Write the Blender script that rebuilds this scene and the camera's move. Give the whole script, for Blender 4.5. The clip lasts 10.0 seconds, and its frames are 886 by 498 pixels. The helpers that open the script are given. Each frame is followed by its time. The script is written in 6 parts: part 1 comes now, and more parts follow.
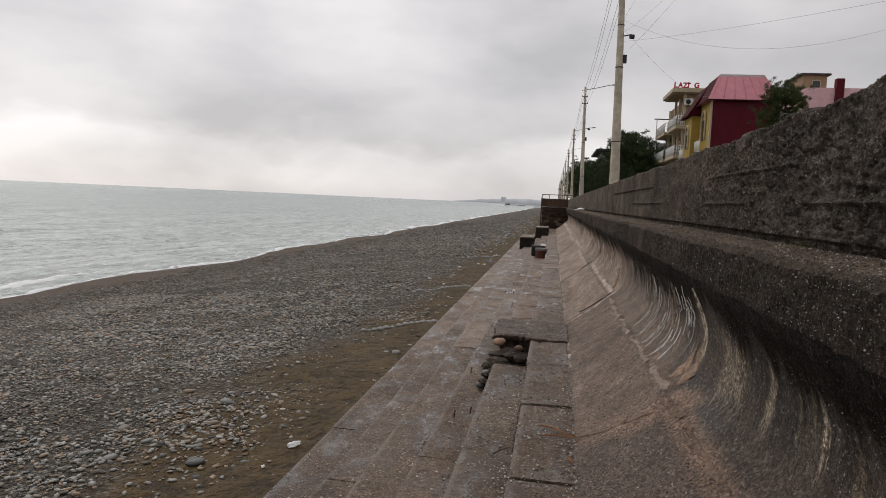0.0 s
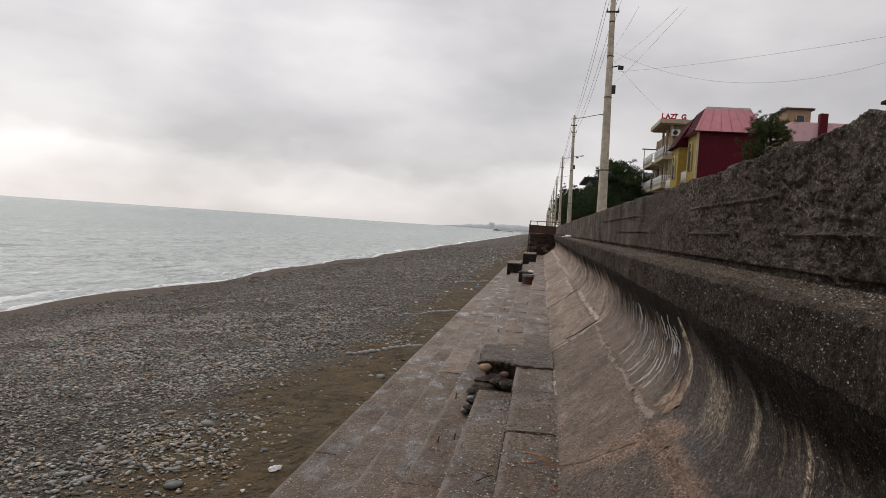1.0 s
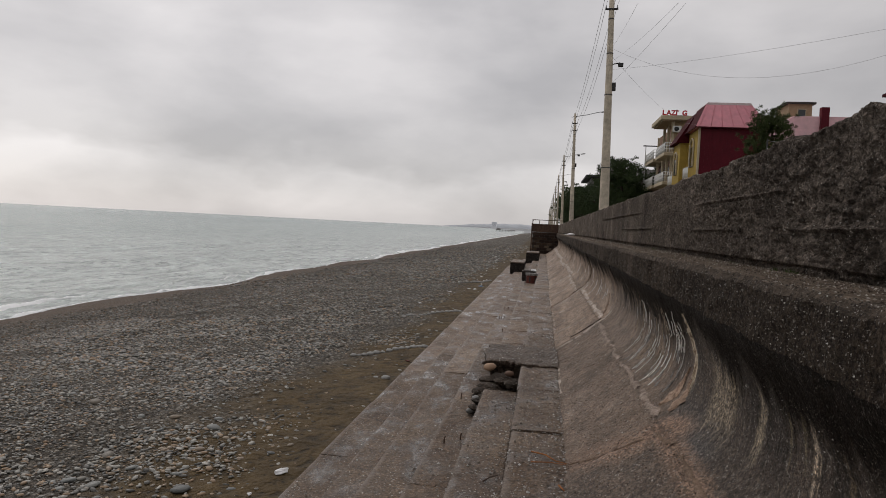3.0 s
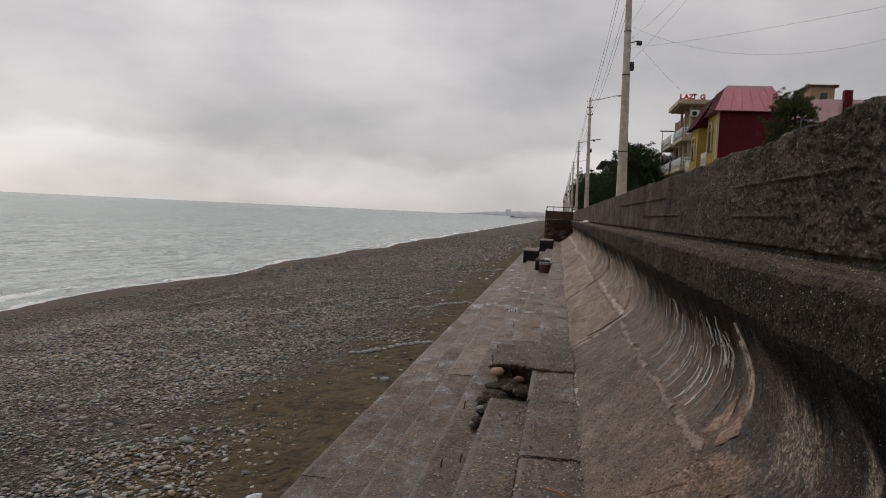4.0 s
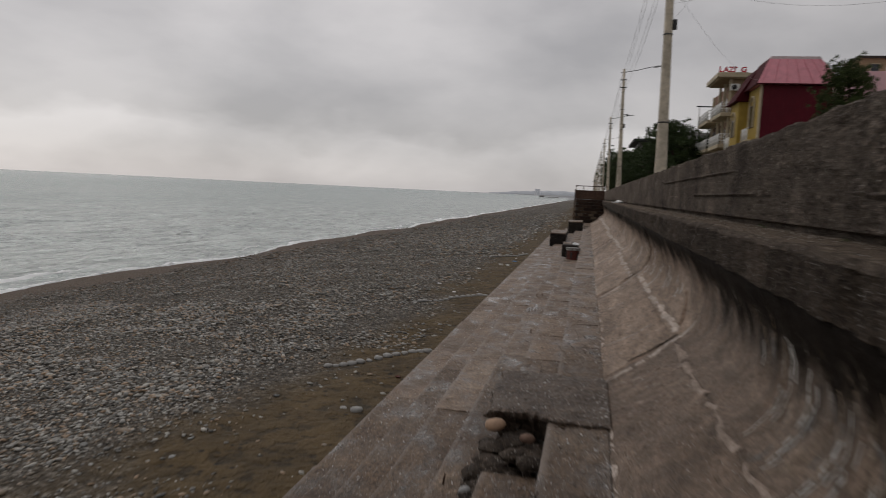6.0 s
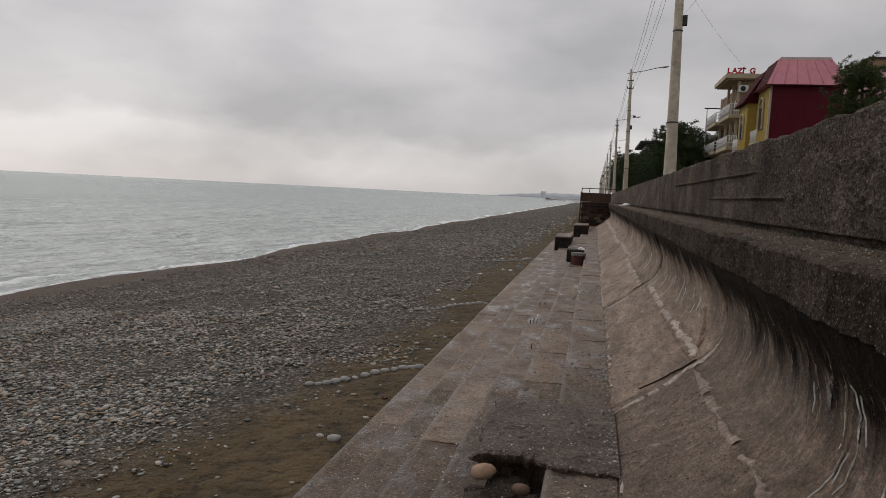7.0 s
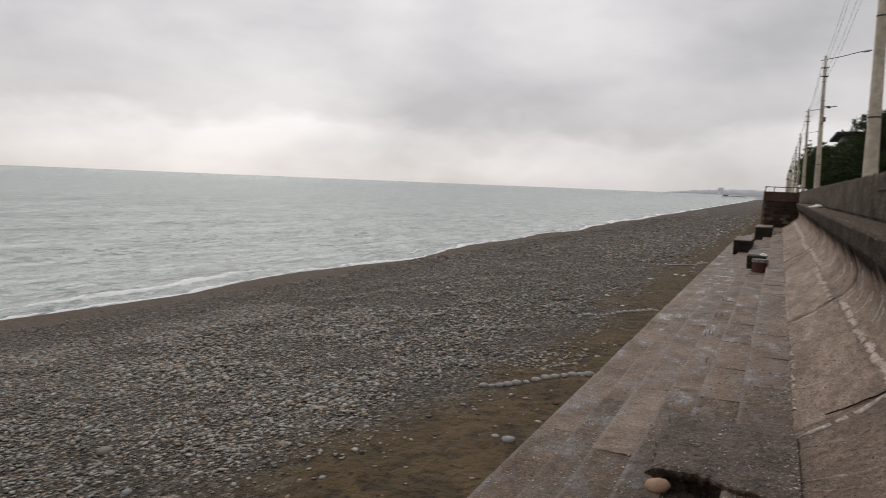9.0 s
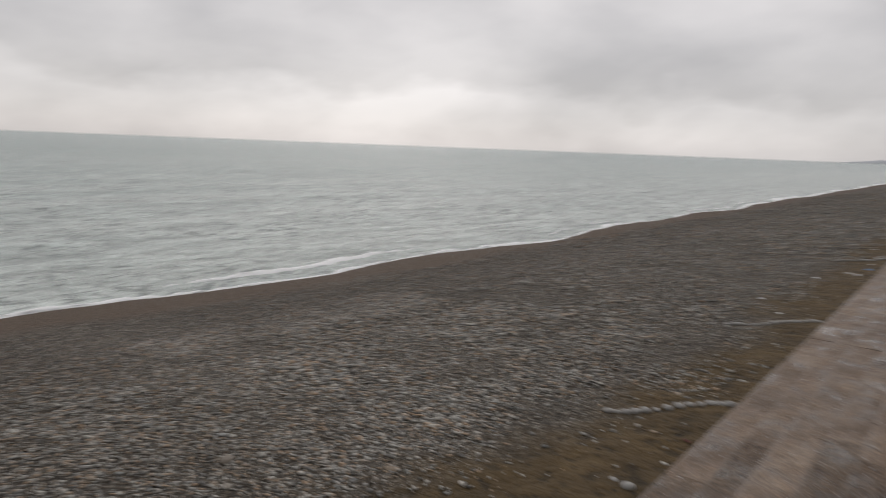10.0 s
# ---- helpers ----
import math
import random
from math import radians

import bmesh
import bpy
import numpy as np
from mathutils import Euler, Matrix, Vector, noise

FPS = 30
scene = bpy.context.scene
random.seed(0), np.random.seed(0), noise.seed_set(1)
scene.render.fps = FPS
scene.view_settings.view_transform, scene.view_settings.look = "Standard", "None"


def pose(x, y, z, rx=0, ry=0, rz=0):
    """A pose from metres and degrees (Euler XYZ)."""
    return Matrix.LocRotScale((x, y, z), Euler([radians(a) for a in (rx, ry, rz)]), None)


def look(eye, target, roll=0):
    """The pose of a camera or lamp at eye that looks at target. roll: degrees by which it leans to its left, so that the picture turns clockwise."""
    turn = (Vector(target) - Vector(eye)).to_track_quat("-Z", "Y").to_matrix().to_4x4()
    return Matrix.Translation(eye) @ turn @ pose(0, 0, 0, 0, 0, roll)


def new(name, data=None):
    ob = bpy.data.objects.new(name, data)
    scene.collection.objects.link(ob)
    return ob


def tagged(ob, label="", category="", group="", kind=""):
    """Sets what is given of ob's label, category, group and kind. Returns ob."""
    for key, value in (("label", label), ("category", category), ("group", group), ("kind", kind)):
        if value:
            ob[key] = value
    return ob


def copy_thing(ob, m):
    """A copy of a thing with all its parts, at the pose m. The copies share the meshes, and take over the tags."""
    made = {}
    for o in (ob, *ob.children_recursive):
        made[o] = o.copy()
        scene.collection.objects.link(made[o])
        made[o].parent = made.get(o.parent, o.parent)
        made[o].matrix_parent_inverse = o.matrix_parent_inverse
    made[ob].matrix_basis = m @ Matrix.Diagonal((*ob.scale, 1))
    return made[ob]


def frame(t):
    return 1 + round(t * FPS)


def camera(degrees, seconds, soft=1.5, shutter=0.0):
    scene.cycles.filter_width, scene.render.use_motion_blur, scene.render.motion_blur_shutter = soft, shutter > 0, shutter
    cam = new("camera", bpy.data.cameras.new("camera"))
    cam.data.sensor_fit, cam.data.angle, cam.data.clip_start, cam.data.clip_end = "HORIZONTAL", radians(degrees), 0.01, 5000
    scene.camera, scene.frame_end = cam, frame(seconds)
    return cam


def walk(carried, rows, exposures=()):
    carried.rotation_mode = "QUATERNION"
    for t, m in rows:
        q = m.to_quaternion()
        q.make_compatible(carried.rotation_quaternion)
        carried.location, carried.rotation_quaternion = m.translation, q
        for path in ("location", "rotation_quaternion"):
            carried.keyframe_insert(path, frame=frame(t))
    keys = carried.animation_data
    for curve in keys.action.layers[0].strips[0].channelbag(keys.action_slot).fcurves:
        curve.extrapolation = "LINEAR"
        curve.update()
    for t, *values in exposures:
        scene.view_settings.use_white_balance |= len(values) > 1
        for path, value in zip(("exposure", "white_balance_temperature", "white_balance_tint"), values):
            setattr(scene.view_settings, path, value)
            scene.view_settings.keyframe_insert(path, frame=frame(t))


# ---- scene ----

# ---------- camera ----------
EYE = 1.5
cam = camera(66.3, 10.0, soft=0.85, shutter=0.65)
# seconds, metres ahead along the wall, rise, yaw, pitch, roll
ROWS = [
    (0, 0.00, 0.00, 9.06, -4.13, 2.66),
    (0.1, 0.00, 0.00, 9.04, -4.10, 2.68),
    (0.5, 0.00, 0.00, 8.00, -2.28, 3.14),
    (1, 0.00, 0.00, 8.13, -2.02, 3.89),
    (1.5, 0.00, 0.00, 8.70, -1.96, 1.82),
    (1.94, 0.00, 0.00, 8.59, -1.93, 1.47),
    (2, 0.00, 0.00, 8.58, -1.93, 1.46),
    (2.05, 0.00, 0.00, 8.57, -1.93, 1.52),
    (2.2, 0.00, 0.00, 8.43, -1.85, 3.00),
    (3.4, 0.00, 0.00, 8.34, -2.10, 2.91),
    (3.5, 0.00, 0.00, 8.34, -2.11, 2.91),
    (3.6, 0.02, 0.00, 8.36, -2.13, 2.90),
    (4, 0.85, 0.00, 9.49, -3.11, 2.73),
    (4.5, 0.85, 0.00, 9.66, -3.63, 2.31),
    (4.56, 0.88, 0.00, 9.68, -3.65, 2.33),
    (4.9, 2.22, 0.00, 10.74, -4.47, 3.37),
    (5, 2.54, 0.00, 11.07, -4.36, 2.76),
    (5.44, 2.71, 0.00, 10.77, -4.75, 2.75),
    (5.5, 2.72, 0.00, 10.77, -4.75, 2.75),
    (5.56, 2.73, 0.00, 10.79, -4.76, 2.75),
    (6, 3.03, 0.00, 11.83, -4.95, 2.79),
    (6.2, 3.48, 0.00, 13.28, -4.75, 2.90),
    (7.3, 3.75, 0.03, 12.11, -4.80, 2.90),
    (7.5, 3.72, 0.05, 14.11, -4.86, 3.25),
    (8, 3.60, 0.09, 19.64, -4.75, 3.30),
    (8.5, 3.50, 0.13, 22.59, -4.90, 2.70),
    (9, 3.42, 0.17, 26.15, -5.60, 2.35),
    (9.5, 3.35, 0.20, 28.32, -6.05, 2.30),
    (9.6, 3.40, 0.21, 28.81, -6.20, 2.40),
    (9.9, 3.8, 0.5, 35.60, -7.90, 2.20),
    (10, 3.9, 0.62, 38.40, -8.60, 2.20),
]
walk(cam, [(t, pose(0, y, EYE + rise, 90 + pitch, 0, yaw) @ pose(0, 0, 0, 0, 0, roll)) for t, y, rise, yaw, pitch, roll in ROWS],
     exposures=[(t, e, 6750, 13) for t, e in ((0.0, 0.08), (0.5, 0.13), (1.0, 0.11), (1.5, -0.07), (2.0, -0.12), (3.5, -0.12), (4.0, -0.21), (4.5, -0.2), (5.0, -0.45), (5.5, -0.38), (6.2, -0.4),
                                                (7.5, -0.08), (8.0, 0.02), (9.0, 0.0), (9.5, -0.03), (10.0, -0.09))])

# ---------- light ----------
world = bpy.data.worlds.new("overcast_sky")
scene.world = world
world.use_nodes = True
wn, wl = world.node_tree.nodes, world.node_tree.links
wn.clear()


def wnode(kind, **values):
    n = wn.new(kind)
    for k, v in values.items():
        n.inputs[k].default_value = v
    return n


w_out = wn.new("ShaderNodeOutputWorld")
w_bg = wnode("ShaderNodeBackground", Strength=1.0)
w_sky = wn.new("ShaderNodeTexSky")
w_sky.sky_type = "NISHITA"
w_sky.sun_disc = False
w_sky.sun_elevation = radians(42)
w_sky.sun_rotation = radians(-48)
w_skydim = wn.new("ShaderNodeMix")
w_skydim.data_type = "RGBA"
w_skydim.blend_type = "MULTIPLY"
w_skydim.inputs[0].default_value = 1.0
w_skydim.inputs[7].default_value = (0.1, 0.1, 0.1, 1)
w_geo = wn.new("ShaderNodeTexCoord")
w_map = wn.new("ShaderNodeMapping")
w_map.inputs["Scale"].default_value = (1.0, 1.0, 2.3)
w_map.inputs["Location"].default_value = (0.35, 0.2, 0.0)
w_n1 = wnode("ShaderNodeTexNoise", Scale=2.6, Detail=6.0, Roughness=0.5, Distortion=0.1)
w_r1 = wn.new("ShaderNodeValToRGB")
w_r1.color_ramp.elements[0].position = 0.36
w_r1.color_ramp.elements[0].color = (0.448, 0.452, 0.466, 1)
w_r1.color_ramp.elements[1].position = 0.64
w_r1.color_ramp.elements[1].color = (0.672, 0.672, 0.682, 1)
w_dot = wn.new("ShaderNodeVectorMath")
w_dot.operation = "DOT_PRODUCT"
w_dot.inputs[1].default_value = (-0.55, 0.62, 0.56)
w_glow = wn.new("ShaderNodeMapRange")
w_glow.inputs["From Min"].default_value = 0.35
w_glow.inputs["From Max"].default_value = 1.0
w_glow.inputs["To Min"].default_value = 0.93
w_glow.inputs["To Max"].default_value = 1.35
w_mul = wn.new("ShaderNodeMix")
w_mul.data_type = "RGBA"
w_mul.blend_type = "MULTIPLY"
w_mul.inputs[0].default_value = 1.0
w_mix = wn.new("ShaderNodeMix")
w_mix.data_type = "RGBA"
w_mix.inputs[0].default_value = 0.92
wl.new(w_geo.outputs["Generated"], w_map.inputs["Vector"])
wl.new(w_map.outputs["Vector"], w_n1.inputs["Vector"])
wl.new(w_n1.outputs["Fac"], w_r1.inputs["Fac"])
wl.new(w_geo.outputs["Generated"], w_dot.inputs[0])
wl.new(w_dot.outputs["Value"], w_glow.inputs["Value"])
w_sep = wn.new("ShaderNodeSeparateXYZ")
w_warp = wnode("ShaderNodeTexNoise", Scale=4.5, Detail=4.0, Roughness=0.55)
w_h = wn.new("ShaderNodeMath")
w_h.operation = "MULTIPLY_ADD"
w_h.inputs[1].default_value = 0.16
w_layers = wn.new("ShaderNodeValToRGB")
while len(w_layers.color_ramp.elements) < 6:
    w_layers.color_ramp.elements.new(0.5)
for el, (p, g) in zip(w_layers.color_ramp.elements, ((0.07, 0.99), (0.115, 1.06), (0.145, 1.1), (0.172, 0.9), (0.31, 0.94), (0.6, 1.04))):
    el.position = p
    el.color = (g, g, g, 1)
w_mul2 = wn.new("ShaderNodeMix")
w_mul2.data_type = "RGBA"
w_mul2.blend_type = "MULTIPLY"
w_mul2.inputs[0].default_value = 1.0
wl.new(w_geo.outputs["Generated"], w_sep.inputs[0])
wl.new(w_map.outputs["Vector"], w_warp.inputs["Vector"])
wl.new(w_warp.outputs["Fac"], w_h.inputs[0])
wl.new(w_sep.outputs["Z"], w_h.inputs[2])
wl.new(w_h.outputs[0], w_layers.inputs["Fac"])
wl.new(w_r1.outputs["Color"], w_mul2.inputs[6])
wl.new(w_layers.outputs["Color"], w_mul2.inputs[7])
wl.new(w_mul2.outputs[2], w_mul.inputs[6])
wl.new(w_glow.outputs["Result"], w_mul.inputs[7])
wl.new(w_sky.outputs["Color"], w_skydim.inputs[6])
wl.new(w_skydim.outputs[2], w_mix.inputs[6])
wl.new(w_mul.outputs[2], w_mix.inputs[7])
wl.new(w_mix.outputs[2], w_bg.inputs["Color"])
wl.new(w_bg.outputs["Background"], w_out.inputs["Surface"])

sun_data = bpy.data.lights.new("sun", "SUN")
sun_data.energy = 0.6
sun_data.angle = radians(25)
sun_data.color = (1.0, 0.97, 0.93)
sun = new("sun", sun_data)
sun.matrix_world = look((0, 0, 0), (0.55, -0.62, -0.75))


# ---------- materials ----------
class Mat:
    """A small helper round a node material."""

    def __init__(self, name, rough=0.8, spec=0.3):
        self.m = bpy.data.materials.new(name)
        self.m.use_nodes = True
        self.n, self.l = self.m.node_tree.nodes, self.m.node_tree.links
        self.b = self.n["Principled BSDF"]
        self.b.inputs["Roughness"].default_value = rough
        self.b.inputs["Specular IOR Level"].default_value = spec
        self.co = self.n.new("ShaderNodeTexCoord").outputs["Object"]
        self.world_co = self.n.new("ShaderNodeNewGeometry").outputs["Position"]

    def scaled(self, sx, sy, sz, source=None):
        n = self.n.new("ShaderNodeMapping")
        n.inputs["Scale"].default_value = (sx, sy, sz)
        self.l.new(source or self.world_co, n.inputs["Vector"])
        return n.outputs["Vector"]

    def noise(self, scale, detail=4.0, rough=0.55, co=None, distort=0.0):
        n = self.n.new("ShaderNodeTexNoise")
        n.inputs["Scale"].default_value = scale
        n.inputs["Detail"].default_value = detail
        n.inputs["Roughness"].default_value = rough
        n.inputs["Distortion"].default_value = distort
        self.l.new(co or self.world_co, n.inputs["Vector"])
        return n.outputs["Fac"]

    def cells(self, scale, out="Distance", co=None, feature="F1"):
        n = self.n.new("ShaderNodeTexVoronoi")
        n.feature = feature
        n.inputs["Scale"].default_value = scale
        self.l.new(co or self.world_co, n.inputs["Vector"])
        return n.outputs[out]

    def ramp(self, fac, *stops):
        n = self.n.new("ShaderNodeValToRGB")
        e = n.color_ramp.elements
        while len(e) < len(stops):
            e.new(0.5)
        for el, (p, c) in zip(e, stops):
            el.position = p
            el.color = (*c, 1) if not isinstance(c, (int, float)) else (c, c, c, 1)
        self.l.new(fac, n.inputs["Fac"])
        return n.outputs["Color"]

    def mix(self, fac, a, b, mode="MIX"):
        n = self.n.new("ShaderNodeMix")
        n.data_type = "RGBA"
        n.blend_type = mode
        for i, v in ((0, fac), (6, a), (7, b)):
            if isinstance(v, (int, float)):
                n.inputs[i].default_value = v if i == 0 else (v, v, v, 1)
            elif isinstance(v, tuple):
                n.inputs[i].default_value = (*v, 1)
            else:
                self.l.new(v, n.inputs[i])
        return n.outputs[2]

    def math(self, op, a, b=0.0):
        n = self.n.new("ShaderNodeMath")
        n.operation = op
        for i, v in enumerate((a, b)):
            if isinstance(v, (int, float)):
                n.inputs[i].default_value = v
            else:
                self.l.new(v, n.inputs[i])
        return n.outputs[0]

    def axis(self, which):
        n = self.n.new("ShaderNodeSeparateXYZ")
        self.l.new(self.world_co, n.inputs[0])
        return n.outputs[which]

    def rnd(self, island=False):
        if island:
            return self.n.new("ShaderNodeNewGeometry").outputs["Random Per Island"]
        return self.n.new("ShaderNodeObjectInfo").outputs["Random"]

    def colour(self, c):
        if isinstance(c, tuple):
            self.b.inputs["Base Color"].default_value = (*c, 1)
        else:
            self.l.new(c, self.b.inputs["Base Color"])
        return self

    def rough(self, r):
        self.l.new(r, self.b.inputs["Roughness"])
        return self

    def bump(self, height, strength=0.5, dist=0.01, under=None):
        n = self.n.new("ShaderNodeBump")
        n.inputs["Strength"].default_value = strength
        n.inputs["Distance"].default_value = dist
        self.l.new(height, n.inputs["Height"])
        if under is not None:
            self.l.new(under, n.inputs["Normal"])
        self.l.new(n.outputs["Normal"], self.b.inputs["Normal"])
        return n.outputs["Normal"]


def concrete(name, dark, mid, light, specks=0.5, tint=0.12, rough=0.75, spec=0.2, relief=1.0, contrast=1.0, grain=1.0):
    """Weathered aggregate concrete: broad stains, coarse grain and small pale pebbles in it."""
    m = Mat(name, rough, spec)
    broad = m.noise(1.3, 6, 0.65)
    c = m.ramp(broad, (0.32, dark), (0.5, mid), (0.7, light))
    fine = m.noise(45 * grain, 5, 0.75)
    c = m.mix(min(1.0, 0.8 * contrast), c, m.ramp(fine, (0.33, 0.18), (0.5, 0.85), (0.66, 2.1)), "MULTIPLY")
    mid_n = m.noise(11, 4, 0.7)
    c = m.mix(min(1.0, 0.6 * contrast), c, m.ramp(mid_n, (0.32, 0.5), (0.68, 1.45)), "MULTIPLY")
    peb = m.cells(36 * grain, "Distance")
    lot = m.math("SUBTRACT", m.ramp(m.cells(36 * grain, "Color"), (0.0, 0.0), (1.0, 1.0)), 0.5)
    spot = m.ramp(m.math("SUBTRACT", m.math("MULTIPLY", lot, 0.85), peb), (0.0, 0.0), (0.06, 1.0))
    lot2 = m.math("SUBTRACT", m.ramp(m.cells(75 * grain, "Color"), (0.0, 0.0), (1.0, 1.0)), 0.55)
    spot2 = m.ramp(m.math("SUBTRACT", m.math("MULTIPLY", lot2, 1.5), m.cells(75 * grain)), (0.0, 0.0), (0.06, 1.0))
    tone = m.ramp(m.noise(23 * grain, 2), (0.35, (0.12, 0.09, 0.07)), (0.5, (0.22, 0.2, 0.18)), (0.68, (0.6, 0.56, 0.5)))
    c = m.mix(m.math("MULTIPLY", m.math("MAXIMUM", spot, spot2), specks), c, tone)
    vary = m.ramp(m.rnd(), (0.0, 1.0 - tint), (1.0, 1.0 + tint))
    c = m.mix(1.0, c, vary, "MULTIPLY")
    m.colour(c)
    h = m.math("ADD", m.math("MULTIPLY", fine, 0.9), m.math("MULTIPLY", spot, 0.7))
    n1 = m.bump(mid_n, min(1.0, 0.7 * relief), 0.035 * relief)
    m.bump(h, min(1.0, 0.85 * relief), 0.014 * relief, n1)
    return m


PARAPET = concrete("parapet_concrete", (0.06, 0.049, 0.041), (0.118, 0.097, 0.08), (0.215, 0.18, 0.15), 0.8, 0, 0.85, 0.12, 1.8, 1.0, 1.35)
PARAPET.colour(PARAPET.mix(1.0, PARAPET.b.inputs["Base Color"].links[0].from_socket,
                           PARAPET.ramp(PARAPET.math("DIVIDE", PARAPET.math("ADD", PARAPET.axis(1), PARAPET.math("MULTIPLY", PARAPET.noise(0.8, 3, 0.6), 4.0)), 20.0),
                                        (0.2, (1.25, 1.25, 1.26)), (0.35, (1.42, 1.4, 1.4)), (0.55, (1.38, 1.35, 1.32))), "MULTIPLY"))
CHUNK = PARAPET.noise(34, 5, 0.75)
PARAPET.colour(PARAPET.mix(0.75, PARAPET.b.inputs["Base Color"].links[0].from_socket, PARAPET.ramp(CHUNK, (0.36, 0.3), (0.48, 0.95), (0.62, 1.55)), "MULTIPLY"))
PARAPET.bump(CHUNK, 1.0, 0.06, PARAPET.b.inputs["Normal"].links[0].from_socket)
M_PARAPET = PARAPET.m
LEDGE = concrete("ledge_concrete", (0.03, 0.022, 0.0165), (0.056, 0.042, 0.0315), (0.122, 0.094, 0.071), 0.5, 0, 0.85, 0.12, 1.9, 1.3, 1.3)


def settled_soil(m, colour):
    """Brown soil lying on the level parts of a surface, thin and patchy."""
    up = m.n.new("ShaderNodeSeparateXYZ")
    m.l.new(m.n.new("ShaderNodeNewGeometry").outputs["Normal"], up.inputs[0])
    lie = m.math("MULTIPLY", m.ramp(up.outputs[2], (0.6, 0.0), (0.85, 1.0)), m.ramp(m.noise(6, 5, 0.7), (0.34, 0.35), (0.56, 1.0)))
    earth = m.mix(1.0, colour, m.ramp(m.noise(50, 4, 0.7), (0.34, 0.45), (0.66, 1.6)), "MULTIPLY")
    m.colour(m.mix(lie, m.b.inputs["Base Color"].links[0].from_socket, earth))


settled_soil(LEDGE, (0.195, 0.15, 0.112))
M_LEDGE = LEDGE.m
STEP = concrete("step_concrete", (0.093, 0.059, 0.037), (0.140, 0.094, 0.061), (0.212, 0.155, 0.109), 0.9, 0.07, 0.55, 0.4, 1.1, 1.05)


def worn_edges(m):
    """Pale worn nosing on the seaward edge of a slab, dirt in the joints."""
    gen = m.n.new("ShaderNodeTexCoord").outputs["Generated"]
    sep = m.n.new("ShaderNodeSeparateXYZ")
    m.l.new(gen, sep.inputs[0])
    gx, gy = sep.outputs[0], sep.outputs[1]
    jag = m.math("MULTIPLY", m.math("SUBTRACT", m.noise(9, 4, 0.7), 0.5), 0.12)
    base = m.b.inputs["Base Color"].links[0].from_socket
    nose = m.math("MULTIPLY", m.ramp(m.math("ADD", gx, jag), (0.04, 1.0), (0.14, 0.0)), m.ramp(m.noise(3.1, 3), (0.38, 0.25), (0.6, 0.8)))
    c = m.mix(nose, base, (0.27, 0.228, 0.195))
    dirt = m.math("MAXIMUM", m.ramp(m.math("ADD", gx, m.math("MULTIPLY", jag, 0.6)), (0.95, 0.0), (0.99, 0.4)), m.ramp(m.math("ABSOLUTE", m.math("SUBTRACT", gy, 0.5)), (0.492, 0.0), (0.4995, 0.07)))
    c = m.mix(dirt, c, (0.045, 0.035, 0.027))
    damp = m.noise(2.6, 5, 0.65, m.scaled(1.4, 0.8, 1))
    m.colour(m.mix(1.0, c, m.ramp(damp, (0.48, 1.06), (0.55, 0.94), (0.64, 0.66)), "MULTIPLY"))
    film = m.math("MULTIPLY", m.ramp(damp, (0.54, 0.0), (0.62, 0.5)), m.ramp(m.noise(11, 4, 0.7), (0.42, 0.1), (0.58, 1.0)))
    m.l.new(film, m.b.inputs["Coat Weight"])
    m.b.inputs["Coat Roughness"].default_value = 0.12
    m.b.inputs["Coat IOR"].default_value = 1.33


worn_edges(STEP)
STEP.rough(STEP.ramp(STEP.noise(2.6, 5, 0.65, STEP.scaled(1.4, 0.8, 1)), (0.36, 0.75), (0.54, 0.55), (0.64, 0.2)))
M_STEP = STEP.m
# far steps: a paler mix with the grazing sheen put into the colour
STEP_SHEEN = concrete("pale_sheen_step_concrete", (0.122, 0.080, 0.052), (0.180, 0.124, 0.085), (0.275, 0.206, 0.150), 0.6, 0.09, 0.55, 0.4, 0.8, 0.8)
worn_edges(STEP_SHEEN)
STEP_SHEEN.rough(STEP_SHEEN.ramp(STEP_SHEEN.noise(2.6, 5, 0.65, STEP_SHEEN.scaled(1.4, 0.8, 1)), (0.36, 0.75), (0.54, 0.5), (0.64, 0.22)))
M_STEP_SHEEN = STEP_SHEEN.m
M_RUBBLE = concrete("broken_concrete", (0.035, 0.03, 0.027), (0.07, 0.062, 0.055), (0.12, 0.105, 0.095), 0.8).m
M_PLAIN = concrete("grey_plaster", (0.2, 0.19, 0.18), (0.26, 0.25, 0.24), (0.32, 0.31, 0.3), 0.2).m


